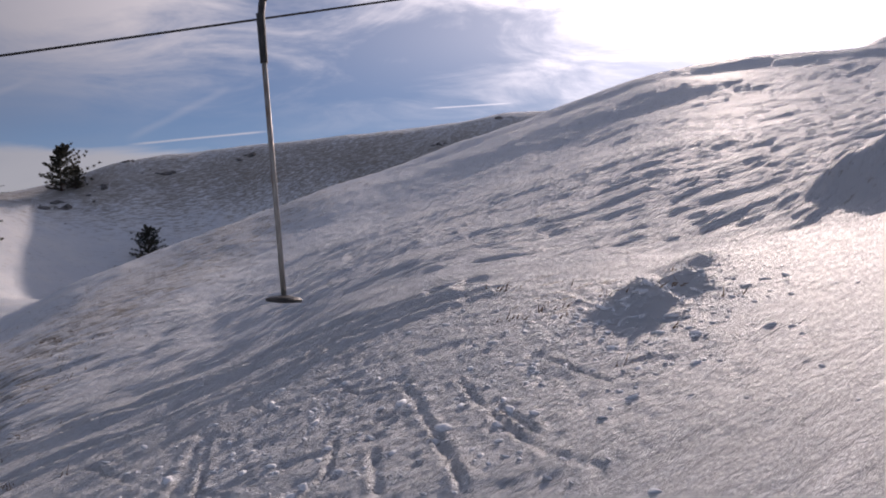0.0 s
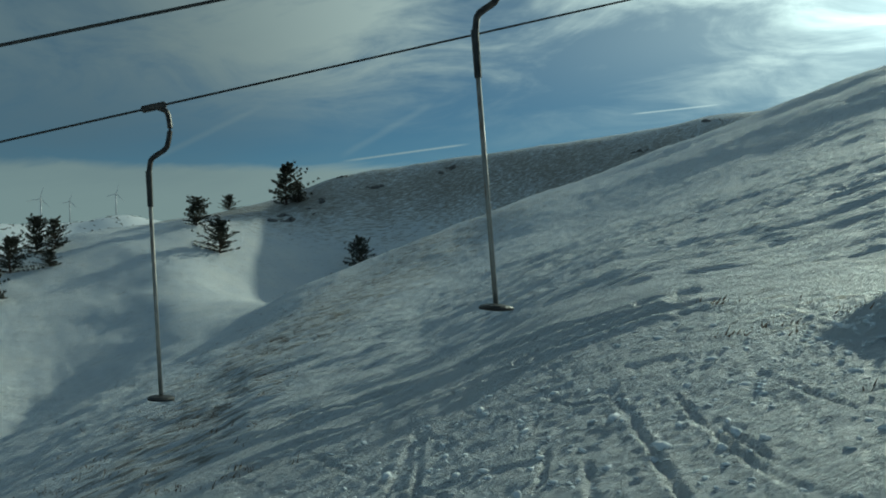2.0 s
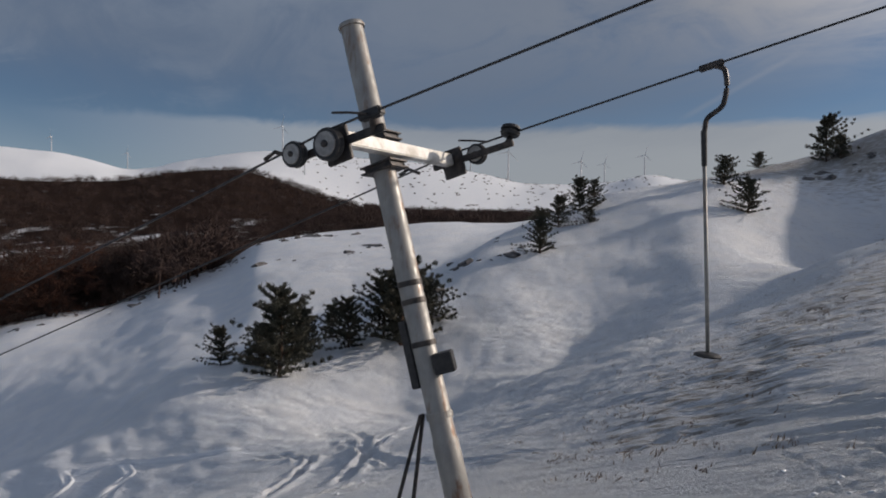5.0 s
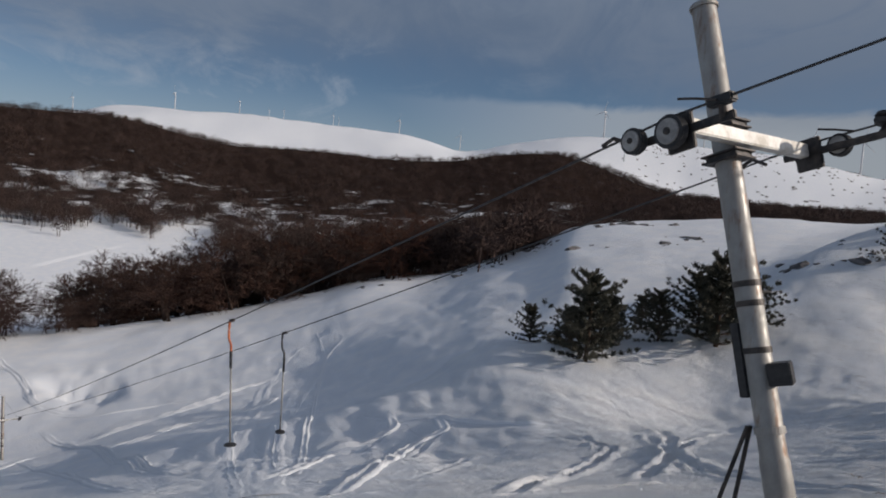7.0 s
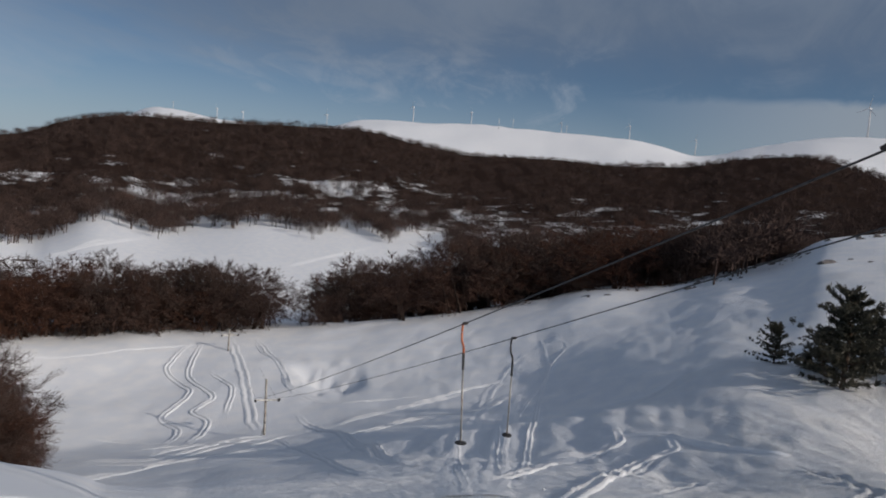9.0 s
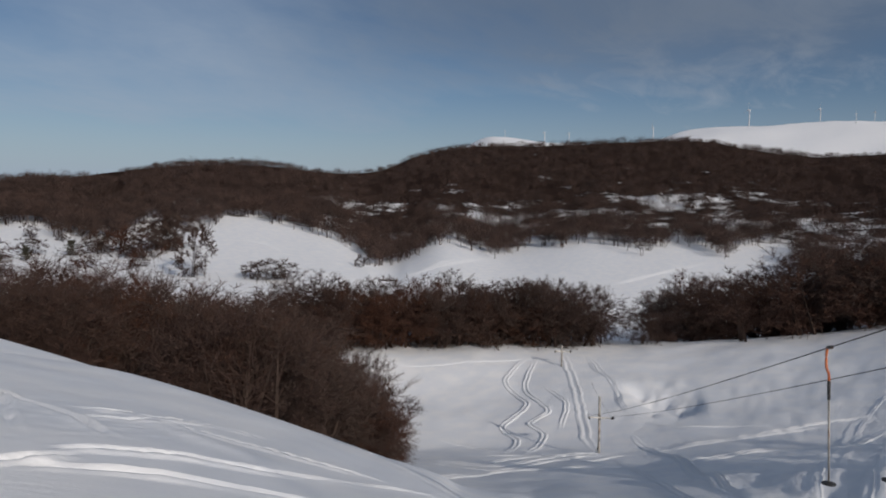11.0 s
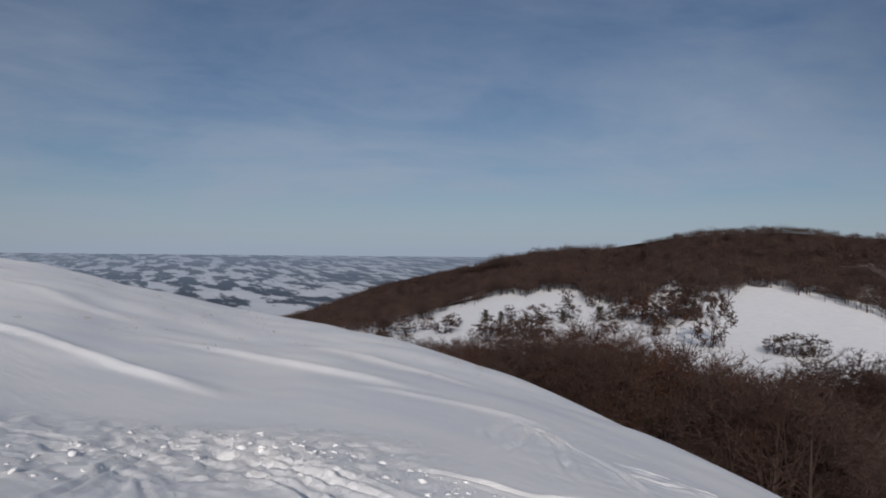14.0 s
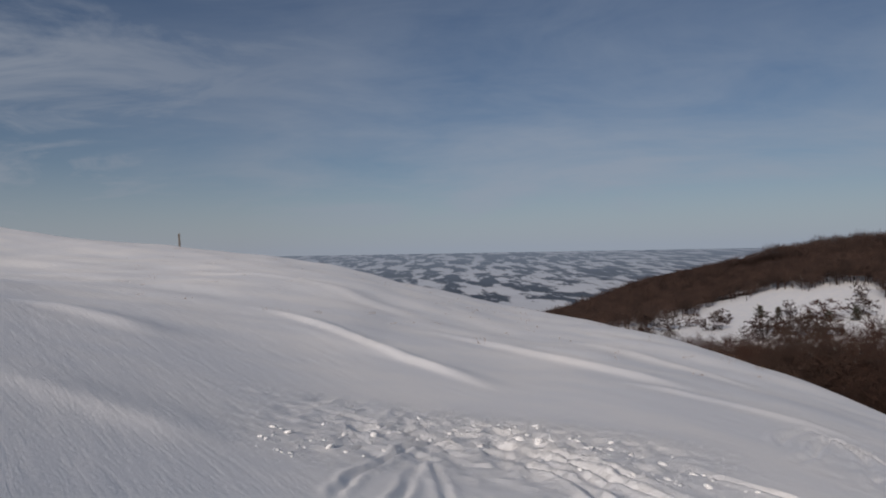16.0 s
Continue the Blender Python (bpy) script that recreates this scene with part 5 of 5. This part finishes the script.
def pine_meshes(seed):
    """A young pine: trunk, whorls of boughs with needle tufts."""
    gen = np.random.default_rng(seed)
    bm = rod(bmesh.new(), (0, 0, -0.05), (gen.normal(0, 0.02), gen.normal(0, 0.02), 0.98), 0.028, 0.006, 7)
    tp, tq, bp, bq = [], [], [], []
    tiers = 12
    lop = gen.uniform(0, 6.28)
    for k in range(tiers):
        h = 0.05 + 0.88 * (k / (tiers - 1)) + gen.normal(0, 0.012)
        full = (0.40 * (1 - min(h, 1.0) ** 1.7) ** 0.8 + 0.07) * gen.uniform(0.8, 1.15)
        turn = gen.uniform(0, 6.28)
        count = int(gen.integers(5, 8))
        for b in range(count):
            ang = turn + 6.28 * b / count + gen.normal(0, 0.25)
            ln = full * gen.uniform(0.5, 1.3) * (1 + 0.28 * math.cos(ang - lop))
            way = np.array([math.cos(ang), math.sin(ang), gen.uniform(0.0, 0.45) + 0.6 * h])
            a, e = np.array([0, 0, h]), np.array([0, 0, h]) + way * ln
            bp.append(a)
            bq.append(e)
            for j in range(6):
                t = 0.22 + 0.78 * j / 5
                side = np.cross(way, [0, 0, 1.0]) * gen.uniform(-1, 1) * 0.28 * ln * t
                tip = a + way * ln * t + side + np.array([0, 0, 0.02])
                for _ in range(40):
                    c = a + way * ln * t + side * gen.uniform(0.2, 1) + gen.normal(0, 0.012, 3)
                    w = way * 0.5 + side * 2 + gen.normal(0, 0.6, 3) + np.array([0, 0, 0.55])
                    tp.append(c)
                    tq.append(c + w / np.linalg.norm(w) * gen.uniform(0.02, 0.048))
    v, f = blade_arrays(np.array(bp), np.array(bq), 0.008)
    boughs = mesh_arrays("bough_frame", v, f, BARK)
    v, f = sliver_arrays(np.array(tp), np.array(tq), np.full(len(tp), 0.0075))
    return bm, boughs, mesh_arrays("needles", v, f, NEEDLE)


def pine(seed):
    bm, boughs, needles = pine_meshes(seed)
    ob = thing("pine_tree", Matrix(), "dark green young pine tree rooted in the snow", "pine tree", "pines on the spur")
    part("trunk", bm, BARK, ob)
    new("bough_frame", boughs).parent = ob
    new("needles", needles).parent = ob
    return ob


PINES = [pine(60 + k) for k in range(3)]
# heading, height angles of foot and top, nearest and farthest distance, breadth
SPUR_PINES = ((27.8, 5.65, 8.75, 80, 100, 1), (26.9, 5.8, 7.4, 80, 100, 1.1), (34.5, 4.1, 6.2, 75, 96, 1.2), (32.8, 2, 4.5, 70, 96, 1.25), (22.2, 0.45, 3, 60, 98, 1), (32.1, 5.35, 6.5, 85, 98, 1.3),
    (45, 2.1, 4.65, 60, 86, 0.9), (43.9, 2.4, 4.5, 60, 88, 0.9), (48, -1.3, 2.15, 50, 78, 0.85), (46.6, 0.8, 3.2, 60, 80, 1.1), (44.2, 1.2, 2.4, 60, 86, 1.4))
HOLLOW_PINES = ((58.9, -8.7, -2.1, 34, 60, 1.05), (60.3, -8.2, -3.6, 34, 60, 1.1), (57, -7, -3.4, 34, 60, 1.3), (63, -8.9, -5.1, 34, 54, 0.95), (64.3, -6.6, -4, 36, 54, 1.3), (66.5, -6.9, -4.1, 34, 52, 1.2),
    (68.3, -11.05, -4.4, 30, 48, 1.05), (69.6, -10.3, -7.2, 30, 48, 1.3), (67, -9.6, -5.8, 30, 48, 1.1), (70.6, -9.2, -8, 30, 48, 1.6), (72.7, -8.7, -5.85, 34, 50, 0.95), (57.8, -6.9, -3.4, 38, 62, 1.2))
MEADOW_PINES = ((154.3, -5.2, -4.2, 200, 400, 1), (151.5, -4.95, -3.85, 200, 400, 1.1), (160.4, -5.2, -4.3, 200, 400, 1), (159.2, -5.1, -4.4, 200, 400, 1), (155.9, -5.3, -4.6, 200, 400, 1), (157.2, -5.1, -4.5, 200, 400, 1))
for k, (az, base, top, near, far, wide) in enumerate(SPUR_PINES + HOLLOW_PINES + MEADOW_PINES):
    p, d = seat(az, base, near, far)
    tall = d * (math.tan(radians(top)) - math.tan(radians(base)))
    plant(PINES, k, p, tall, tall * wide, 77 * k)

# ---- wind turbines on the mountain ----


def turbine():
    ob = thing("wind_turbine", Matrix(), "white three-bladed wind turbine on a snowy ridge", "wind turbine", "wind turbines")
    part("tower", rod(bmesh.new(), (0, 0, -3), (0, 0, 60), 2.1, 1.2, 16), PALE, ob, smooth=True)
    part("nacelle", box(bmesh.new(), (0, -1.0, 61.2), (2.8, 8, 3.0), None, 0.5), PALE, ob)
    part("hub", lathe(bmesh.new(), (0, -5.2, 61.2), (0, -1, 0), [(1.5, 0), (1.5, 1.0), (0.9, 2.0), (0.2, 2.4)], 14), PALE, ob)
    for k in range(3):
        bm = bmesh.new()
        rows = []
        for t in np.linspace(0, 1, 7):
            w = 1.5 * (1 - 0.85 * t) * (0.6 + min(t * 4, 0.4))
            rows.append([bm.verts.new((x, y, 1 + 27 * t)) for x, y in ((-w, 0), (0, 0.25), (w * 0.6, 0), (0, -0.25))])
        for a, b in zip(rows, rows[1:]):
            for j in range(4):
                bm.faces.new((a[j], a[(j + 1) % 4], b[(j + 1) % 4], b[j]))
        bm.faces.new(rows[0][::-1])
        bm.faces.new(rows[-1])
        bmesh.ops.transform(bm, matrix=Matrix.Translation((0, -6.2, 61.2)) @ pose(0, 0, 0, 0, 120 * k + 15, 0), verts=bm.verts)
        part("blade", bm, PALE, ob)
    return ob


TURBINE = turbine()
for k, (az, d, hub) in enumerate(((68.4, 2080, 8.2), (53.6, 2150, 7.0), (50.6, 2180, 6.7), (44.9, 2250, 5.95), (43.1, 2150, 5.8), (40.1, 2190, 6.4), (101.3, 2180, 6.65), (96.7, 2190, 6.6), (93.4, 2020, 6.05), (94.5, 1950, 5.3),
                                  (89.6, 2190, 6.3), (89.2, 2170, 6.1), (84.4, 2190, 6.4), (79.5, 2190, 5.6), (108, 2190, 5.45), (119.3, 2190, 5.05), (116.2, 2190, 5.05), (114.3, 2190, 5.0), (66.7, 1700, 6.2), (61.0, 2150, 7.5))):
    p = at(az, d)
    size = max((EYE + d * math.tan(radians(hub)) - p.z) / 61.2, 0.4)
    m = Matrix.Translation(p) @ pose(0, 0, 0, 0, 0, 35 + 7 * (k % 3)) 
    ob = TURBINE if k == 0 else copy_thing(TURBINE, m)
    ob.matrix_basis = m @ Matrix.Diagonal((size, size, size, 1))

# ---- rocks, post, tracks and clods ----


def rock_mesh(seed):
    bm = bmesh.new()
    bmesh.ops.create_icosphere(bm, subdivisions=2, radius=0.5)
    for v in bm.verts:
        n = noise.noise(v.co * 2.1 + Vector((seed * 7.7, 0, 0))) + 0.5 * noise.noise(v.co * 5 + Vector((0, seed * 3.1, 0)))
        v.co *= 1 + 0.55 * n
        v.co.z *= 0.62
    return bm


ROCKS = []
for k in range(4):
    ROCKS.append(tagged(part("rock", rock_mesh(k), ROCK), "dark weathered rock sticking out of the snow", "rock", "rocks in the snow"))
rng = random.Random(9)
# stretches of headings and distances with outcrops, and how large their stones are
STONY = [(50, 58, 58, 72, 0.9), (60, 72, 115, 160, 1.7), (72, 88, 132, 152, 1.2), (-8, 30, 92, 101, 0.75), (20, 33, 84, 97, 0.7), (72, 78, 140, 156, 1.5)]
OUTCROPS = [(zone, rng.uniform(zone[0], zone[1]), rng.uniform(zone[2], zone[3])) for zone in STONY for _ in range(7)]
for k in range(210):
    zone, az, d = OUTCROPS[rng.randrange(len(OUTCROPS))]
    spread = rng.choice((0.5, 1.0, 2.2)) * zone[4]
    az, d = az + math.degrees(rng.gauss(0, spread) / d), d + rng.gauss(0, spread * 0.7)
    s = zone[4] * min(0.25 + rng.expovariate(2.2), 1.5)
    m = Matrix.Translation(at(az, d) - Vector((0, 0, 0.14 * s))) @ pose(0, 0, 0, 0, 0, rng.uniform(0, 360))
    ob = ROCKS[k] if k < 4 else copy_thing(ROCKS[k % 4], m)
    ob.matrix_basis = m @ Matrix.Diagonal((s * rng.uniform(0.8, 1.9), s * rng.uniform(0.7, 1.2), s * rng.uniform(0.6, 1.3), 1))


def dry_grass():
    """Dead grass blades that poke through the crust."""
    gen = np.random.default_rng(8)
    a, b = [], []
    spots = [(gen.normal(-9, 5), gen.normal(8, 1.0)) for _ in range(16)]
    for _ in range(520):
        d = gen.uniform(9, 46)
        spots.append((47 - 0.68 * d + gen.normal(0, 6), d))
    for _ in range(160):
        spots.append((gen.uniform(160, 208), gen.uniform(20, 52)))
    for az, d in spots:
        c = at(az, d)
        n = int(gen.integers(8, 22))
        base = np.array(c) + gen.normal(0, 0.05 + 0.004 * d, (n, 3)) * np.array([[1, 1, 0]]) - np.array([[0, 0, 0.02]])
        way = gen.normal(0, 0.5, (n, 3)) + np.array([[0.5, -0.2, 0.8]])
        a.append(base)
        b.append(base + way * gen.uniform(0.03, 0.08, (n, 1)))
    a, b = np.concatenate(a), np.concatenate(b)
    straw = plain_mat("dead_grass", (0.12, 0.06, 0.035), (0.30, 0.20, 0.11), 3.0, 0.8)
    tagged(new("dry_grass", mesh_arrays("dry_grass", *sliver_arrays(a, b, np.full(len(a), 0.008)), straw)), "dead brown grass poking through the snow crust", "dry grass", kind="stuff")


dry_grass()


def shrubs():
    """Low dark scrub dotted over the far mountain side."""
    gen = np.random.default_rng(3)
    verts, faces, off = [], [], 0
    for k in range(420):
        az = gen.uniform(38, 67)
        d = gen.uniform(1500, 2180)
        p = at(az, d)
        n = 14
        way = gen.normal(0, 1, (n, 3))
        way[:, 2] = np.abs(way[:, 2]) * 0.7
        way /= np.linalg.norm(way, axis=1, keepdims=True)
        a = np.tile(np.array([[p.x, p.y, p.z - 0.3]]), (n, 1)) + gen.normal(0, 0.9, (n, 3)) * np.array([[1, 1, 0.1]])
        v, f = blade_arrays(a, a + way * gen.uniform(2.0, 4.5), 1.0)
        verts.append(v)
        faces.append(f + off)
        off += len(v)
    tagged(new("scrub", mesh_arrays("scrub", np.concatenate(verts), np.concatenate(faces), BARK)), "low dark scrub dotted over the snowy mountain", "scrub", kind="stuff")


shrubs()
p, d = seat(204.2, 0.95, 30, 58)
post = tagged(part("marker_post", box(bmesh.new(), (0, 0, 0.45), (0.14, 0.10, 1.1), None, 0.01), plain_mat("grey_wood", (0.10, 0.09, 0.08), (0.25, 0.22, 0.19), 6, 0.8)), "short grey wooden marker post in the snow", "marker post")
post.matrix_basis = Matrix.Translation(p) @ pose(0, 0, 0, 3, 2, 30)


def footbridge(az, angle):
    """A low plank bridge over the meadow's gully."""
    p, _ = seat(az, angle, 200, 420)
    ob = thing("footbridge", Matrix.Translation(p) @ pose(0, 0, 0, 0, 0, az - 3), "low dark wooden footbridge across the snowy gully", "footbridge")
    planks = plain_mat("dark_wet_timber", (0.03, 0.022, 0.018), (0.09, 0.06, 0.045), 2.0, 0.7)
    for k in range(14):
        part("plank", box(bmesh.new(), (-3.25 + 0.5 * k, 0, 0.62), (0.46, 1.5, 0.09), None, 0.012), planks, ob)
    for y in (-0.78, 0.78):
        part("beam", box(bmesh.new(), (0, y, 0.42), (7.2, 0.16, 0.32), None, 0.015), planks, ob)
    for x in (-3.2, 3.2):
        part("abutment", box(bmesh.new(), (x, 0, 0.05), (0.5, 1.8, 0.7), None, 0.03), ROCK, ob)


footbridge(128.35, -7.0)


def make_packed():
    k = Mat("packed_snow", 0.8)
    k.b.inputs["Specular IOR Level"].default_value = 0.2
    k.colour(k.mix(k.noise(2.0, 5), rgb(0.80, 0.83, 0.87), rgb(0.90, 0.91, 0.92)))
    n = k.bump(k.noise(7, 5, 0.6), 0.7, 0.06)
    k.normal(k.bump(k.noise(30, 3), 0.4, 0.012, n))
    return k.m


PACKED = make_packed()


def ski_track(knots, wide, berm, label, near=4, far=140, broken=0.3, seed=0):
    """A rut with pushed-up sides, along headings and height angles on the snow."""
    pts = []
    for az, angle in knots:
        p, _ = seat(az, angle, near, far)
        pts.append((p.x, p.y))
    line = bend(pts, 24)
    step = np.linalg.norm(np.diff(line, axis=0), axis=1)
    s = np.concatenate([[0], np.cumsum(step)])
    n = max(int(s[-1] / max(0.12, wide * 0.5)), 8)
    q = np.linspace(0, s[-1], n)
    x, y = np.interp(q, s, line[:, 0]), np.interp(q, s, line[:, 1])
    tx, ty = np.gradient(x), np.gradient(y)
    ln = np.hypot(tx, ty) + 1e-9
    nx, ny = -ty / ln, tx / ln
    wob = fbm(q * 0.9, q * 0 + seed, 3, 51)
    up1, up2 = 1 + 1.5 * broken * fbm(q * 1.7, q * 0 + seed, 3, 52), 1 + 1.5 * broken * fbm(q * 1.7, q * 0 + seed, 3, 53)
    verts, faces = [], []
    for k in range(n):
        fade = min(1, 6 * k / n, 6 * (n - 1 - k) / n)
        for u, h in ((-0.75, -0.05), (-0.42, berm * up1[k]), (-0.2, 0.012), (0.2, 0.012), (0.42, berm * up2[k]), (0.75, -0.05)):
            px, py = x[k] + nx[k] * wide * (u + 0.25 * wob[k]), y[k] + ny[k] * wide * (u + 0.25 * wob[k])
            verts.append((px, py, ground(px, py) + (h * fade if h > 0.02 else h) + 0.012))
    for k in range(n - 1):
        for j in range(5):
            faces.append((k * 6 + j, k * 6 + j + 1, (k + 1) * 6 + j + 1, (k + 1) * 6 + j))
    return tagged(new("ski_track", mesh_from("ski_track", verts, faces, PACKED)), label, "ski track", kind="structure")


def clods(rows, count, seed, label):
    """Loose lumps thrown up along a line of headings and distances."""
    gen = random.Random(seed)
    verts, faces = [], []
    shapes = []
    for k in range(5):
        bm = bmesh.new()
        bmesh.ops.create_icosphere(bm, subdivisions=1, radius=0.5)
        for v in bm.verts:
            v.co *= 1 + 0.5 * noise.noise(v.co * 2.3 + Vector((k * 5.1, seed, 0)))
        shapes.append(([v.co.copy() for v in bm.verts], [[v.index for v in f.verts] for f in bm.faces]))
        bm.free()
    for k in range(count):
        t = gen.random() * (len(rows) - 1)
        i = min(int(t), len(rows) - 2)
        f = t - i
        a, b = rows[i], rows[i + 1]
        az, d = a[0] + (b[0] - a[0]) * f, a[1] + (b[1] - a[1]) * f
        d += gen.gauss(0, a[2])
        p = at(az + gen.gauss(0, a[2] / d * 40), d)
        size = min(0.015 + gen.expovariate(1 / 0.022), 0.11)
        turn = Matrix.Translation(p) @ pose(0, 0, 0, gen.uniform(-30, 30), gen.uniform(-30, 30), gen.uniform(0, 360)) @ Matrix.Diagonal((size * gen.uniform(0.8, 1.7), size, size * gen.uniform(0.3, 0.6), 1))
        vs, fs = shapes[k % 5]
        o = len(verts)
        verts += [turn @ v for v in vs]
        faces += [[o + j for j in f] for f in fs]
    return tagged(new("snow_clods", mesh_from("snow_clods", verts, faces, PACKED)), label, "snow clods", kind="stuff")


clods([(197, 6.9, 0.3), (190, 7.8, 0.4), (184, 8.6, 0.45), (179, 8.8, 0.5), (173, 8.3, 0.5), (167, 7.6, 0.4), (160, 7.2, 0.4)], 330, 1, "broken lumps of snow along a turned-up ski edge")
clods([(34, 6, 1.0), (18, 6.5, 1.3), (5, 6.3, 1.4), (-6, 6.5, 1.3), (-14, 7.5, 0.8), (-20, 8.5, 0.8)], 1300, 2, "loose crumbs of snow on the churned slope")
clods([(-11, 7.4, 0.35), (-14, 7.4, 0.4), (-18, 8.2, 0.5)], 260, 3, "heap of shaded snow lumps")
clods([(110, 40, 3), (98, 30, 4), (85, 24, 4), (72, 20, 4), (60, 17, 3)], 500, 4, "loose snow thrown up by ski turns")


TRACK_LABEL = "rutted ski track with pushed-up snow edges"
ski_track([(117.1, -12.66), (118.7, -14.48), (117.0, -16.48), (118.8, -17.94), (117.6, -19.06), (118.8, -20.09)], 0.69, 0.176, TRACK_LABEL, 30, 140, seed=0)
ski_track([(116.2, -12.61), (117.1, -14.97), (115.3, -16.8), (116.6, -17.65), (115.5, -18.51), (117.2, -20.09)], 0.69, 0.176, TRACK_LABEL, 30, 140, seed=1)
ski_track([(115.5, -14.75), (113.8, -16.06), (114.2, -17.79)], 0.62, 0.162, TRACK_LABEL, 30, 140, seed=2)
ski_track([(114.2, -12.33), (112.9, -15.36), (112.2, -18.26), (111.5, -19.24)], 1.12, 0.189, TRACK_LABEL, 30, 140, seed=3)
ski_track([(112.2, -12.29), (110.2, -14.29), (108.8, -16.28), (105.2, -16.72)], 0.75, 0.135, TRACK_LABEL, 30, 140, seed=4)
ski_track([(108.7, -17.94), (105.5, -19.0), (102.5, -20.18), (99.3, -21.0)], 0.75, 0.189, TRACK_LABEL, 20, 140, seed=5)
ski_track([(124.9, -20.67), (119.6, -20.92), (114.6, -19.95), (110.2, -19.32)], 0.75, 0.162, TRACK_LABEL, 20, 120, seed=6)
ski_track([(127.5, -22.26), (120.0, -21.48), (113.7, -20.66), (108.0, -19.82)], 0.75, 0.162, TRACK_LABEL, 15, 120, seed=7)
ski_track([(106.5, -18.72), (100.3, -16.89), (95.6, -15.18), (91.8, -13.98)], 0.62, 0.135, TRACK_LABEL, 15, 120, seed=8)
ski_track([(105.9, -19.73), (99.1, -17.69), (94.4, -16.7), (91.7, -15.09)], 0.62, 0.135, TRACK_LABEL, 15, 120, seed=9)
ski_track([(94.6, -22.58), (95.1, -18.97), (93.3, -15.65), (91.0, -12.14), (88.0, -10.46)], 0.38, 0.060, TRACK_LABEL, 12, 120, seed=15)
ski_track([(91.6, -21.8), (92.0, -18.55), (90.3, -15.57), (88.9, -12.93), (89.7, -10.78)], 0.34, 0.060, TRACK_LABEL, 12, 120, seed=16)
ski_track([(111.5, -13.17), (110.1, -13.99), (109.9, -15.52), (108.2, -16.76)], 0.25, 0.060, TRACK_LABEL, 20, 120, seed=17)
ski_track([(127.8, -6.85), (124.1, -5.65), (121.0, -5.02)], 2.00, 0.297, TRACK_LABEL, 200, 420, seed=38)
ski_track([(126.9, -6.7), (123.7, -5.27), (121.8, -5.5)], 1.75, 0.270, TRACK_LABEL, 200, 420, seed=39)
ski_track([(134.0, -6.46), (131.4, -6.89), (128.2, -7.17)], 1.75, 0.270, TRACK_LABEL, 200, 420, seed=40)
ski_track([(139.6, -3.84), (138.0, -4.13), (136.7, -4.7)], 1.75, 0.270, TRACK_LABEL, 200, 420, seed=41)
ski_track([(110.7, -6.73), (107.8, -5.83), (103.7, -4.62)], 2.00, 0.270, TRACK_LABEL, 200, 420, seed=42)
ski_track([(106.9, -18.56), (104.5, -19.28), (101.8, -20.31), (98.7, -21.02)], 0.50, 0.160, TRACK_LABEL, 15, 120, seed=60)
ski_track([(112.3, -12.35), (111.8, -13.18), (110.2, -14.01), (109.8, -15.25), (108.3, -16.70)], 0.38, 0.100, TRACK_LABEL, 30, 130, seed=61)
ski_track([(108.3, -16.70), (105.1, -16.82), (100.8, -16.28), (98.6, -15.92)], 0.30, 0.080, TRACK_LABEL, 20, 120, seed=62)
ski_track([(106.7, -18.76), (102.5, -17.56), (99.0, -16.53), (95.4, -15.46)], 0.60, 0.120, TRACK_LABEL, 20, 120, seed=63)
ski_track([(103.7, -19.21), (100.6, -18.16), (97.1, -17.15), (93.1, -16.54)], 0.50, 0.100, TRACK_LABEL, 20, 120, seed=64)
ski_track([(95.3, -22.77), (95.1, -20.51), (94.6, -17.98), (93.6, -15.58), (91.3, -12.82)], 1.30, 0.070, TRACK_LABEL, 12, 120, seed=65)
ski_track([(92.6, -22.45), (92.3, -19.97), (91.8, -17.63), (91.1, -15.21)], 0.90, 0.070, TRACK_LABEL, 12, 120, seed=66)
ski_track([(90.4, -21.10), (89.9, -18.14), (89.3, -15.09), (88.8, -12.64), (87.6, -10.90), (88.7, -10.50)], 0.34, 0.070, TRACK_LABEL, 12, 120, seed=67)
ski_track([(87.5, -22.21), (84.4, -20.62), (81.4, -18.71), (78.8, -17.14), (79.6, -16.14)], 0.45, 0.120, TRACK_LABEL, 12, 70, seed=68)
ski_track([(89.6, -19.89), (85.5, -18.84), (82.9, -17.32), (83.2, -16.79)], 0.45, 0.100, TRACK_LABEL, 12, 70, seed=69)
ski_track([(84.3, -17.33), (80.7, -16.52), (76.7, -16.61), (71.1, -16.19)], 0.40, 0.090, TRACK_LABEL, 12, 70, seed=70)
ski_track([(94.5, -21.72), (90.9, -20.93), (87.7, -19.75), (85.0, -19.26)], 0.40, 0.100, TRACK_LABEL, 12, 70, seed=71)
ski_track([(121.0, -21.06), (118.6, -20.47), (115.7, -19.99), (110.5, -19.63)], 0.70, 0.130, TRACK_LABEL, 15, 120, seed=72)
ski_track([(121.1, -20.27), (116.9, -20.05), (111.9, -20.03), (108.7, -19.31)], 0.50, 0.100, TRACK_LABEL, 15, 120, seed=73)
ski_track([(130.2, -13.10), (126.2, -13.65), (120.8, -13.14), (115.3, -12.60)], 0.50, 0.080, TRACK_LABEL, 40, 140, seed=74)
ski_track([(123.8, -19.16), (120.6, -19.77), (117.6, -20.00)], 0.35, 0.080, TRACK_LABEL, 30, 120, seed=75)
ski_track([(124.7, -20.91), (119.6, -21.23), (115.0, -20.32), (110.2, -19.45)], 0.50, 0.120, TRACK_LABEL, 15, 120, seed=76)
ski_track([(110.4, -19.55), (107.6, -20.58), (104.8, -21.55), (101.2, -21.93)], 0.50, 0.100, TRACK_LABEL, 15, 120, seed=77)
